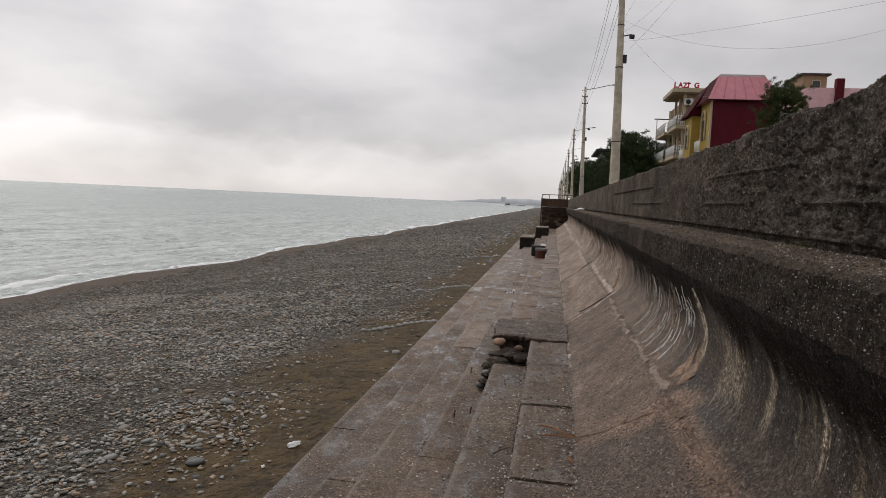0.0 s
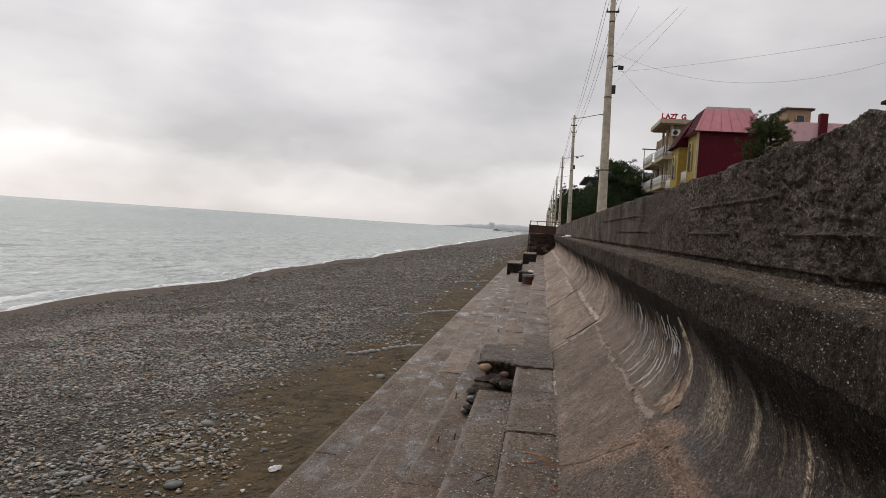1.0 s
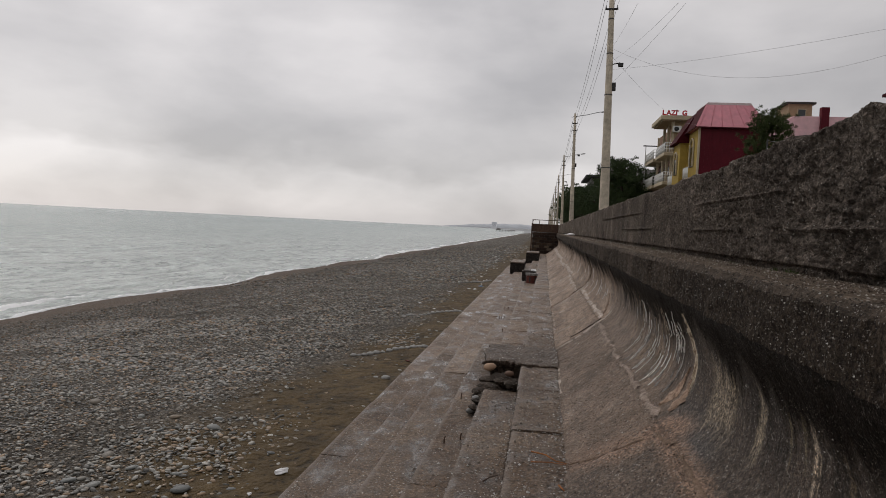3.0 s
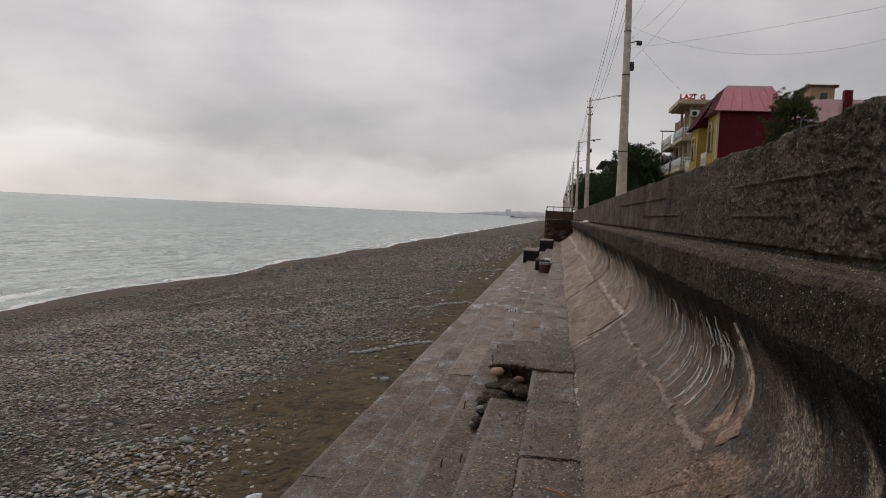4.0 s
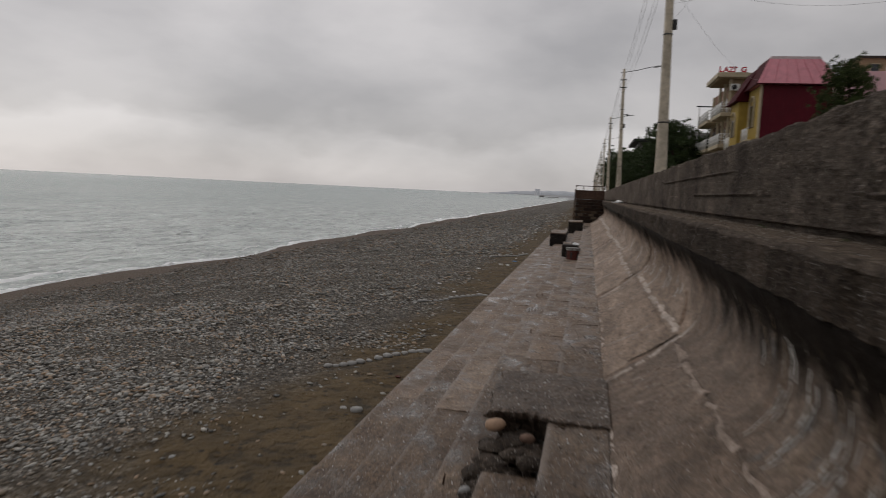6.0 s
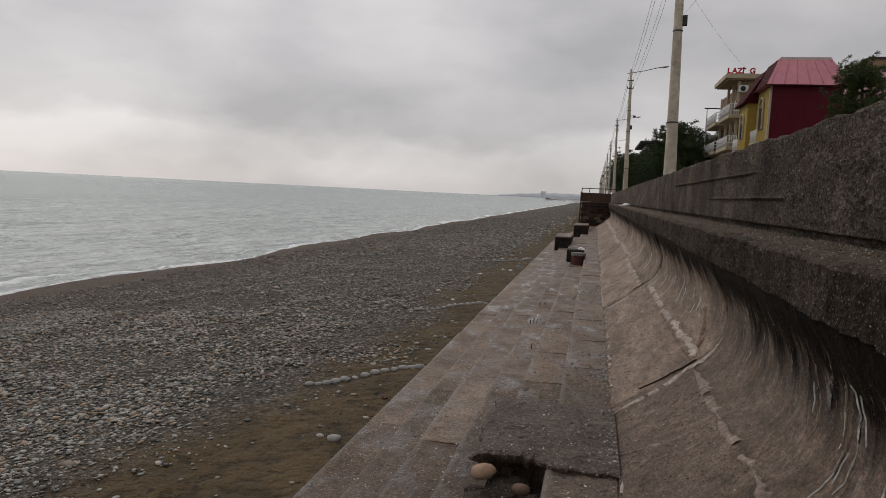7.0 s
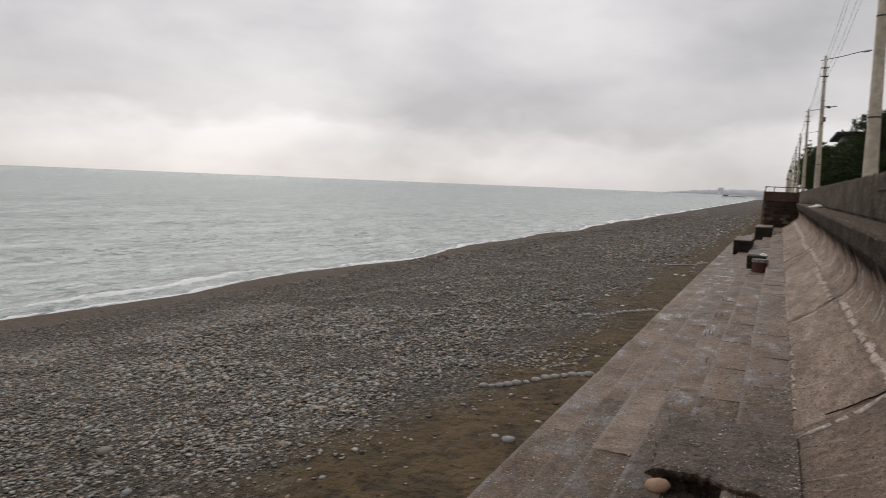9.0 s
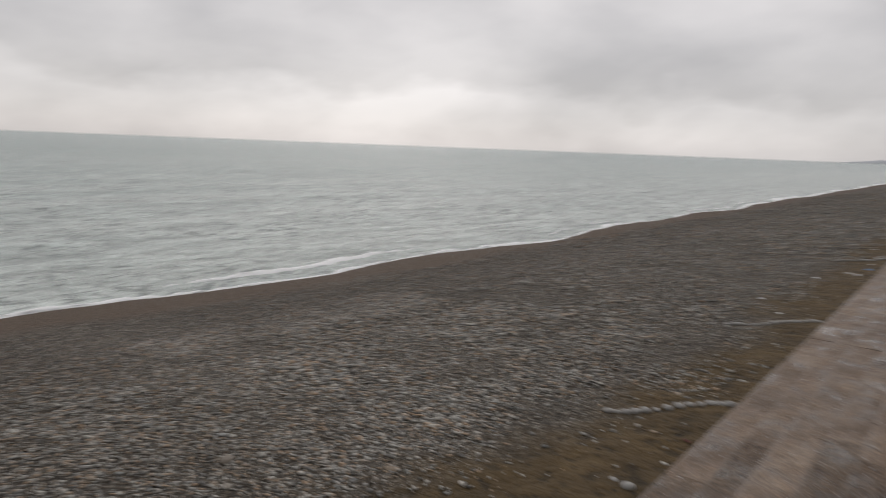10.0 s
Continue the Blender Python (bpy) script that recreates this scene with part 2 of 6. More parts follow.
def cove_material(name, apron, pale=1.0):
    """The wave wall: trowelled gritty concrete below, lime runs and stains on the curve, damp and painted shade
    blackening it under the ledge.
    """
    m = Mat(name, 0.62, 0.25)
    y, z = m.axis(1), m.axis(2)

    def band(value, centre, half, soft):
        return m.ramp(m.math("ABSOLUTE", m.math("SUBTRACT", value, centre)), (half, 1.0), (half + soft, 0.0))

    def tone(r, g, b):
        return (r * pale, g * pale, b * pale)

    jag = m.math("SUBTRACT", m.noise(3.5, 6, 0.78), 0.5)
    ragged = m.math("SUBTRACT", m.noise(16, 5, 0.75), 0.5)
    near = m.ramp(m.math("DIVIDE", m.math("ADD", y, m.math("MULTIPLY", jag, 0.35)), 10.0), (0.415, 1.0), (0.435, 0.0))
    # broad tone, blotches, and grain, drawn out along the wall on the paler far bays
    drawn = m.scaled(1.0, 0.95, 1.0) if pale == 1.0 else m.scaled(1.0, 0.28, 1.0)
    c = m.ramp(m.noise(1.5, 6, 0.65, drawn), (0.3, tone(0.142, 0.099, 0.07)), (0.52, tone(0.22, 0.158, 0.116)), (0.72, tone(0.315, 0.238, 0.183)))
    c = m.mix(0.75, c, m.ramp(m.noise(4.2, 7, 0.75, drawn, 0.5), (0.36, 0.5), (0.5, 1.0), (0.64, 1.5)), "MULTIPLY")
    c = m.mix(0.7, c, m.ramp(m.noise(19, 6, 0.78, drawn), (0.36, 0.5), (0.5, 1.0), (0.64, 1.5)), "MULTIPLY")
    wash = m.math("MULTIPLY", m.ramp(m.noise(2.2, 6, 0.75, m.scaled(0.8, 1.1, 0.8) if pale == 1.0 else drawn, 0.5), (0.54, 0.0), (0.68, 0.55)), m.ramp(m.noise(9, 5, 0.75), (0.4, 0.2), (0.56, 1.0)))
    c = m.mix(wash, c, tone(0.34, 0.27, 0.222))
    # the older near bay is darker and greyer
    c = m.mix(m.math("MULTIPLY", near, 0.55 if apron else 0.82), c, (0.078, 0.06, 0.048) if apron else (0.066, 0.051, 0.04))
    if not apron:
        bend = m.math("ADD", y, m.math("MULTIPLY", m.noise(1.1, 2, 0.5), 0.22))
        comb = m.n.new("ShaderNodeCombineXYZ")
        m.l.new(bend, comb.inputs[1])
        m.l.new(m.math("MULTIPLY", z, 0.2), comb.inputs[2])
        fall = comb.outputs[0]
        far = m.math("MULTIPLY", m.math("SUBTRACT", 1.0, near), m.ramp(m.math("DIVIDE", y, 20.0), (0.4, 1.0), (0.5, 0.15)))
        edge = m.math("MULTIPLY", m.math("SUBTRACT", m.noise(5, 4, 0.7, m.scaled(0.1, 1, 0.1)), 0.5), 0.5)
        zone = m.ramp(m.math("ADD", z, edge), (0.44, 0.0), (0.58, 1.0), (0.9, 1.0), (1.02, 0.0))
        # grey-blue damp concrete at the foot of the near bay
        c = m.mix(m.math("MULTIPLY", m.math("MULTIPLY", near, band(y, 3.75, 0.3, 0.25)), m.ramp(m.math("ADD", z, m.math("MULTIPLY", jag, 0.3)), (0.5, 0.75), (0.62, 0.0))), c, (0.088, 0.083, 0.08))
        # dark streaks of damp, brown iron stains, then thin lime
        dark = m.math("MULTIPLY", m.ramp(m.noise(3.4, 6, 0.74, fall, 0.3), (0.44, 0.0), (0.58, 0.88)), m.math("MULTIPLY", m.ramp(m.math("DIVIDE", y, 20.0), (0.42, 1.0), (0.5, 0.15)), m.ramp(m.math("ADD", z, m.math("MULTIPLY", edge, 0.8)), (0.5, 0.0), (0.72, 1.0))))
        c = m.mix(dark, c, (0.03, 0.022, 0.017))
        rust = m.math("MULTIPLY", m.ramp(m.noise(3.1, 4, 0.6, fall), (0.52, 0.0), (0.64, 0.7)), m.ramp(m.noise(7, 4, 0.7), (0.4, 0.2), (0.6, 1.0)))
        c = m.mix(m.math("MULTIPLY", m.math("MULTIPLY", rust, zone), far), c, (0.2, 0.118, 0.066))
        # the ledge's shade painted on as a ragged near-black top, damp included
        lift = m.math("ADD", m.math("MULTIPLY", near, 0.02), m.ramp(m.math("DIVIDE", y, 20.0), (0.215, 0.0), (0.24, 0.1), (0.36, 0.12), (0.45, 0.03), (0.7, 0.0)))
        wet_shade = m.ramp(m.math("ADD", m.math("ADD", z, lift), m.math("MULTIPLY", m.math("SUBTRACT", m.noise(1.8, 4, 0.62, m.scaled(1, 2.4, 0.4)), 0.5), 0.7)), (0.78, 0.0), (1.0, 1.0))
        c = m.mix(m.math("MULTIPLY", wet_shade, 0.97), c, (0.0095, 0.0072, 0.0056))
        m.l.new(m.ramp(wet_shade, (0.2, 0.25), (0.9, 0.03)), m.b.inputs["Specular IOR Level"])
        broken = m.ramp(m.noise(14, 5, 0.78), (0.42, 0.0), (0.58, 1.0))
        film = m.math("MULTIPLY", m.ramp(m.noise(5.5, 6, 0.76, fall, 0.4), (0.52, 0.0), (0.64, 0.75)), m.math("MULTIPLY", zone, broken))
        c = m.mix(m.math("MULTIPLY", film, far), c, tone(0.26, 0.215, 0.175))
        thin = m.math("MULTIPLY", m.ramp(m.noise(21, 3, 0.6, fall), (0.6, 0.0), (0.635, 0.85)), m.math("MULTIPLY", zone, broken))
        c = m.mix(m.math("MULTIPLY", thin, far), c, m.ramp(m.noise(5), (0.42, (0.52, 0.48, 0.43)), (0.62, (0.42, 0.3, 0.19))))
        # broad gritty lime patches on the near bay
        streak = m.math("MULTIPLY", m.math("SUBTRACT", m.noise(20, 4, 0.7, fall), 0.5), 0.22)
        gritty = m.ramp(m.noise(40, 6, 0.88), (0.44, 0.05), (0.54, 1.0))
        for yc, half, z0, z1, k, col in ((3.52, 0.24, 0.57, 0.85, 1.0, (0.42, 0.34, 0.245)), (2.96, 0.05, 0.64, 0.85, 0.95, (0.5, 0.41, 0.29)), (2.62, 0.016, 0.72, 0.88, 0.6, (0.3, 0.25, 0.15)),
                                         (2.47, 0.018, 0.73, 0.9, 0.6, (0.3, 0.25, 0.15)), (2.375, 0.03, 0.68, 0.86, 1.0, (0.62, 0.5, 0.37)), (2.12, 0.03, 0.64, 0.8, 0.6, (0.32, 0.24, 0.14))):
            mask_y = m.ramp(m.math("ABSOLUTE", m.math("ADD", m.math("SUBTRACT", y, yc), m.math("MULTIPLY", streak, 0.35 if half < 0.1 else 1.0))), (half * 0.75, 1.0), (half * 1.15, 0.0))
            mask_z = m.ramp(m.math("ADD", z, m.math("MULTIPLY", streak, 2.2)), (z0 - 0.06, 0.0), (z0 + 0.05, 1.0), (z1 - 0.05, 1.0), (z1 + 0.03, 0.0))
            c = m.mix(m.math("MULTIPLY", m.math("MULTIPLY", mask_y, mask_z), m.math("MULTIPLY", gritty, k)), c, col)
    # rusty pink dirt at the skewed joint of the near bay and along its foot
    skew = m.math("ADD", m.math("ADD", y, m.math("MULTIPLY", z, 0.95)), m.math("MULTIPLY", jag, 0.4))
    low = m.ramp(m.math("ADD", z, m.math("MULTIPLY", jag, 0.2)), (0.02, 0.35), (0.28, 1.0), (0.44, 1.0), (0.54, 0.0))
    stain = m.math("MULTIPLY", m.ramp(m.math("ABSOLUTE", m.math("SUBTRACT", skew, 4.36)), (0.09, 1.0), (0.28, 0.0)), low)
    foot = m.math("ADD", z, m.math("MULTIPLY", m.math("ADD", jag, ragged), 0.08))
    along = m.math("MULTIPLY", band(foot, 0.39, 0.018, 0.05), m.ramp(m.math("DIVIDE", y, 10.0), (0.2, 0.35), (0.36, 0.9), (0.4, 1.0), (0.425, 0.0)))
    c = m.mix(m.math("MAXIMUM", stain, along), c, m.ramp(m.noise(9, 5, 0.7), (0.36, (0.23, 0.142, 0.094)), (0.62, (0.43, 0.28, 0.195))))
    fine = m.noise(70, 5, 0.78, m.scaled(1.0, 0.55, 1.0))
    c = m.mix(0.8, c, m.ramp(fine, (0.32, 0.45), (0.5, 0.95), (0.68, 1.6)), "MULTIPLY")
    c = m.mix(m.math("MULTIPLY", near, 0.85), c, m.ramp(m.noise(52, 4, 0.7), (0.4, 0.4), (0.5, 0.95), (0.62, 1.8)), "MULTIPLY")
    spot = 0.0
    for size, share in ((60, 0.66), (95, 0.55), (150, 0.45)):
        lot = m.math("SUBTRACT", m.ramp(m.cells(size, "Color"), (0.0, 0.0), (1.0, 1.0)), share)
        spot = m.math("MAXIMUM", spot, m.ramp(m.math("SUBTRACT", m.math("MULTIPLY", lot, 1.5), m.cells(size)), (0.0, 0.0), (0.08, 0.9)))
    if not apron:
        spot = m.math("MULTIPLY", spot, m.ramp(wet_shade, (0.3, 1.0), (0.8, 0.3)))
    c = m.mix(m.math("MULTIPLY", spot, m.ramp(near, (0.0, 0.75 if apron else 0.5), (1.0, 1.0))), c, m.ramp(m.noise(43, 2), (0.36, (0.022, 0.017, 0.014)), (0.47, (0.1, 0.08, 0.066)), (0.56, (0.22, 0.195, 0.17)), (0.68, (0.46, 0.43, 0.39))))
    m.colour(c)
    n1 = m.bump(m.noise(9, 6, 0.68), 0.8, 0.04)
    m.bump(m.math("ADD", fine, spot), 0.9, 0.012, n1)
    return m.m


M_APRON = cove_material("apron_concrete", True)
M_APRON_PALE = cove_material("pale_apron_concrete", True, 1.5)
M_COVE_PALE = cove_material("pale_cove_concrete", False, 1.45)
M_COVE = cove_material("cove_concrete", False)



def plain(name, colour, rough=0.6, spec=0.4, metal=0.0, spread=0.25, scale=14.0, bump=0.2):
    m = Mat(name, rough, spec)
    m.b.inputs["Metallic"].default_value = metal
    lo = tuple(c * (1 - spread) for c in colour)
    hi = tuple(min(1.0, c * (1 + spread)) for c in colour)
    c = m.ramp(m.noise(scale, 5, 0.65), (0.3, lo), (0.7, hi))
    c = m.mix(0.5, c, m.ramp(m.noise(scale * 0.12, 3, 0.5), (0.3, 1 - spread), (0.7, 1 + spread)), "MULTIPLY")
    m.colour(c)
    if bump:
        m.bump(m.noise(scale * 2.5, 4, 0.6), bump, 0.006)
    return m.m


def stone_material(name, island, tint=(1.0, 1.0, 1.0)):
    m = Mat(name, 0.55, 0.4)
    r = m.rnd(island)
    c = m.ramp(r, (0.0, (0.060, 0.059, 0.055)), (0.22, (0.157, 0.158, 0.149)), (0.45, (0.285, 0.288, 0.27)), (0.58, (0.254, 0.176, 0.110)), (0.7, (0.326, 0.246, 0.171)),
               (0.78, (0.314, 0.314, 0.292)), (0.95, (0.345, 0.34, 0.312)), (1.0, (0.45, 0.44, 0.41)))
    c = m.mix(0.6, c, m.ramp(m.noise(60, 4, 0.6), (0.3, 0.7), (0.7, 1.25)), "MULTIPLY")
    c = m.mix(1.0, c, tint, "MULTIPLY")
    # the shingle is damp towards the water
    damp = m.math("DIVIDE", m.math("ADD", m.axis(0), m.math("MULTIPLY", m.noise(0.5, 4, 0.6), 3.0)), -14.0)
    c = m.mix(1.0, c, m.ramp(damp, (0.4, (1.2, 1.17, 1.14)), (0.64, (0.84, 0.79, 0.75)), (0.85, (0.62, 0.57, 0.52))), "MULTIPLY")
    m.colour(c)
    m.bump(m.noise(90, 3, 0.6), 0.25, 0.004)
    return m.m


M_PEBBLE = stone_material("beach_pebbles", True)
M_COBBLE = stone_material("beach_cobble", False, (0.56, 0.6, 0.63))


def beach_material():
    """Brown wet sand by the wall, shingle over the beach, dark wet grit at the water."""
    m = Mat("beach_shingle", 0.8, 0.3)
    x = m.axis(0)
    wob = m.math("MULTIPLY", m.math("SUBTRACT", m.noise(0.45, 4, 0.6), 0.5), 2.6)
    place = m.math("SUBTRACT", m.math("ADD", x, wob), m.ramp(m.math("DIVIDE", m.axis(1), 20.0), (0.4, 0.0), (0.58, 0.45)))
    sand = m.ramp(m.noise(2.0, 5, 0.6), (0.3, (0.066, 0.043, 0.016)), (0.7, (0.128, 0.084, 0.034)))
    sand = m.mix(0.5, sand, m.ramp(m.noise(14, 4, 0.7), (0.3, 0.6), (0.7, 1.3)), "MULTIPLY")
    # dimples in the sand take their shade in the colour
    sand = m.mix(0.8, sand, m.ramp(m.noise(5.5, 3, 0.6), (0.38, 0.38), (0.47, 1.0)), "MULTIPLY")
    pits = m.ramp(m.math("ADD", m.cells(7.5), m.math("MULTIPLY", m.noise(1.6, 3, 0.6), 0.5)), (0.33, 0.16), (0.46, 1.0))
    sand = m.mix(0.9, sand, pits, "MULTIPLY")
    big, small = m.cells(15, "Color"), m.cells(34, "Color")
    shade = m.ramp(m.mix(0.55, big, small), (0.25, (0.105, 0.08, 0.054)), (0.5, (0.25, 0.206, 0.154)), (0.72, (0.55, 0.5, 0.43)))
    # shade between the pebbles painted as dark cell rims
    gaps = m.math("MULTIPLY", m.ramp(m.cells(15), (0.25, 1.0), (0.6, 0.35)), m.ramp(m.cells(34), (0.25, 1.0), (0.65, 0.5)))
    shingle = m.mix(1.0, shade, gaps, "MULTIPLY")
    grit = m.ramp(m.noise(20, 5, 0.7), (0.36, (0.043, 0.028, 0.018)), (0.5, (0.094, 0.064, 0.043)), (0.66, (0.18, 0.134, 0.096)))
    k_sand = m.ramp(m.math("DIVIDE", m.math("ADD", place, 20.0), 20.0), (0.815, 0.0), (0.85, 1.0))
    k_wet = m.ramp(m.math("DIVIDE", m.math("ADD", place, 20.0), 20.0), (0.305, 1.0), (0.355, 0.0))
    c = m.mix(k_sand, shingle, sand)
    c = m.mix(k_wet, c, grit)
    m.colour(c)
    flat = m.ramp(m.math("ADD", k_sand, k_wet), (0.0, 1.0), (1.0, 0.15))
    n1 = m.bump(m.noise(5.5, 5, 0.62), 1.0, 0.14)
    m.bump(m.math("MULTIPLY", gaps, flat), 1.0, 0.04, n1)
    return m.m


M_BEACH = beach_material()


def water_material():
    m = Mat("sea_water", 0.22, 0.5)
    m.b.inputs["IOR"].default_value = 1.33
    # sky reflection is put into the colour: paler inshore, greener further out
    off = m.math("ADD", m.axis(0), m.math("MULTIPLY", m.math("SUBTRACT", m.noise(0.03, 4, 0.6, m.scaled(1, 0.4, 1)), 0.5), 60.0))
    c = m.ramp(m.math("DIVIDE", off, -220.0), (0.08, (0.515, 0.58, 0.555)), (0.3, (0.385, 0.468, 0.446)), (0.8, (0.29, 0.382, 0.364)))
    chop = m.noise(0.9, 5, 0.65, m.scaled(1.0, 0.4, 1), 0.4)
    c = m.mix(0.5, c, m.ramp(chop, (0.36, 0.5), (0.64, 1.42)), "MULTIPLY")
    b = m.noise(3.2, 4, 0.6, m.scaled(1.0, 0.5, 1), 0.3)
    c = m.mix(0.45, c, m.ramp(b, (0.36, 0.7), (0.64, 1.25)), "MULTIPLY")
    # dark wave faces painted as flecks
    fleck = m.math("MULTIPLY", m.ramp(m.noise(2.0, 3, 0.6, m.scaled(1.0, 0.7, 1), 0.8), (0.52, 0.0), (0.6, 0.95)), m.ramp(m.noise(0.16, 3, 0.6), (0.36, 0.4), (0.58, 1.0)))
    c = m.mix(fleck, c, (0.2, 0.235, 0.225))
    m.colour(c)
    n1 = m.bump(chop, 1.0, 0.9)
    m.bump(b, 0.6, 0.2, n1)
    return m.m


M_SEA = water_material()
M_FOAM = plain("sea_foam", (0.86, 0.88, 0.88), 0.7, 0.3, 0, 0.08, 9, 0.8)
# distance haze is mixed into the far shore's grey
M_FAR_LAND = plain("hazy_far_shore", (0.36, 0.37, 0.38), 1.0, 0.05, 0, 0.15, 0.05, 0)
M_GRASS = plain("verge_ground", (0.09, 0.085, 0.06), 0.9, 0.2, 0, 0.35, 3.0)
M_POLE = plain("pole_concrete", (0.52, 0.455, 0.36), 0.8, 0.3, 0, 0.3, 5.0)
M_STEEL = plain("galvanised_steel", (0.3, 0.31, 0.32), 0.45, 0.5, 0.7, 0.2)
M_DARK = plain("dark_fittings", (0.03, 0.03, 0.03), 0.6, 0.4, 0, 0.2, 14, 0)
M_RUST = plain("rusted_steel", (0.085, 0.05, 0.035), 0.8, 0.3, 0.2, 0.4, 9.0)
M_LAMP = plain("lamp_grey", (0.42, 0.43, 0.44), 0.4, 0.5, 0, 0.1, 14, 0)


# ---------- building helpers ----------
def mesh_object(name, verts, faces, mat, parent=None, smooth=False, label=""):
    me = bpy.data.meshes.new(name)
    me.from_pydata([tuple(map(float, v)) for v in verts], [], [tuple(f) for f in faces])
    me.update()
    for m in mat if isinstance(mat, (list, tuple)) else (mat,):
        me.materials.append(m)
    if smooth:
        me.shade_smooth()
    ob = new(name, me)
    ob.parent = parent
    if label:
        ob["label"] = label
    return ob


def part(name, bm, mat, parent=None, label="", smooth=False):
    me = bpy.data.meshes.new(name)
    bm.to_mesh(me)
    bm.free()
    me.materials.append(mat)
    if smooth:
        me.shade_smooth()
    ob = new(name, me)
    ob.parent = parent
    if label:
        ob["label"] = label
    return ob


def empty(name, m=None):
    ob = new(name)
    ob.empty_display_size = 0.2
    if m is not None:
        ob.matrix_world = m
    return ob


def add_box(bm, x0, x1, y0, y1, z0, z1, bevel=0.0, m=None):
    vs = bmesh.ops.create_cube(bm, size=1.0, matrix=Matrix.Translation(((x0 + x1) / 2, (y0 + y1) / 2, (z0 + z1) / 2)) @ Matrix.Diagonal((x1 - x0, y1 - y0, z1 - z0, 1)))["verts"]
    if bevel:
        edges = {e for v in vs for e in v.link_edges}
        vs = bmesh.ops.bevel(bm, geom=list(edges), offset=bevel, segments=1, affect="EDGES")["verts"]
    if m is not None:
        bmesh.ops.transform(bm, matrix=m, verts=list(vs))
    return vs


def box(name, x0, x1, y0, y1, z0, z1, mat, parent=None, bevel=0.0, label="", m=None):
    bm = bmesh.new()
    add_box(bm, x0, x1, y0, y1, z0, z1, bevel, m)
    return part(name, bm, mat, parent, label)


def add_tube(bm, points, radius, sides=6, end_radius=None):
    """A tube through points, tapered to end_radius."""
    pts = [Vector(p) for p in points]
    rings = []
    for i, p in enumerate(pts):
        way = (pts[min(i + 1, len(pts) - 1)] - pts[max(i - 1, 0)]).normalized()
        side = way.cross(Vector((0, 0, 1)) if abs(way.z) < 0.9 else Vector((1, 0, 0))).normalized()
        up = side.cross(way)
        r = radius if end_radius is None else radius + (end_radius - radius) * i / max(1, len(pts) - 1)
        rings.append([bm.verts.new(p + (side * math.cos(a) + up * math.sin(a)) * r) for a in (2 * math.pi * k / sides for k in range(sides))])
    for a, b in zip(rings, rings[1:]):
        for k in range(sides):
            bm.faces.new((a[k], a[(k + 1) % sides], b[(k + 1) % sides], b[k]))
    bm.faces.new(rings[0][::-1])
    bm.faces.new(rings[-1])


def tube(name, points, radius, mat, parent=None, sides=6, end_radius=None, label=""):
    bm = bmesh.new()
    add_tube(bm, points, radius, sides, end_radius)
    return part(name, bm, mat, parent, label, smooth=True)


def fbm(x, y, z, octaves=4):
    return noise.fractal((x, y, z), 1.0, 2.0, octaves)


def loft(name, profile, ys, mat, parent=None, push=None, closed=True, smooth=True, label=""):
    """A profile of (x, z) carried along y. push(x, y, z, i) shifts each point."""
    verts, faces, n = [], [], len(profile)
    for y in ys:
        for i, (x, z) in enumerate(profile):
            p = Vector((x, y, z))
            if push:
                p += Vector(push(x, y, z, i))
            verts.append(p)
    m = n if closed else n - 1
    for j in range(len(ys) - 1):
        for i in range(m):
            a, b = j * n + i, j * n + (i + 1) % n
            faces.append((a, b, b + n, a + n))
    if closed:
        faces.append(tuple(range(n))[::-1])
        faces.append(tuple((len(ys) - 1) * n + i for i in range(n)))
    return mesh_object(name, verts, faces, mat, parent, smooth, label)


def span(a, b, step):
    n = max(1, round((b - a) / step))
    return [a + (b - a) * i / n for i in range(n + 1)]


# ---------- ground and sea ----------
SEA = -1.9


def shore(y):
    """Where the water's edge runs."""
    cusps = 0.35 * math.sin(y * 0.43 + 0.8) + 0.3 * math.sin(y * 0.19 + 2.1) + 0.25 * fbm(y * 0.25, 3.1, 0)
    bend = 0.0 if y < 420 else -0.00011 * (y - 420) ** 1.85
    return -15.7 + cusps * min(1.0, 60 / max(y, 60)) + bend


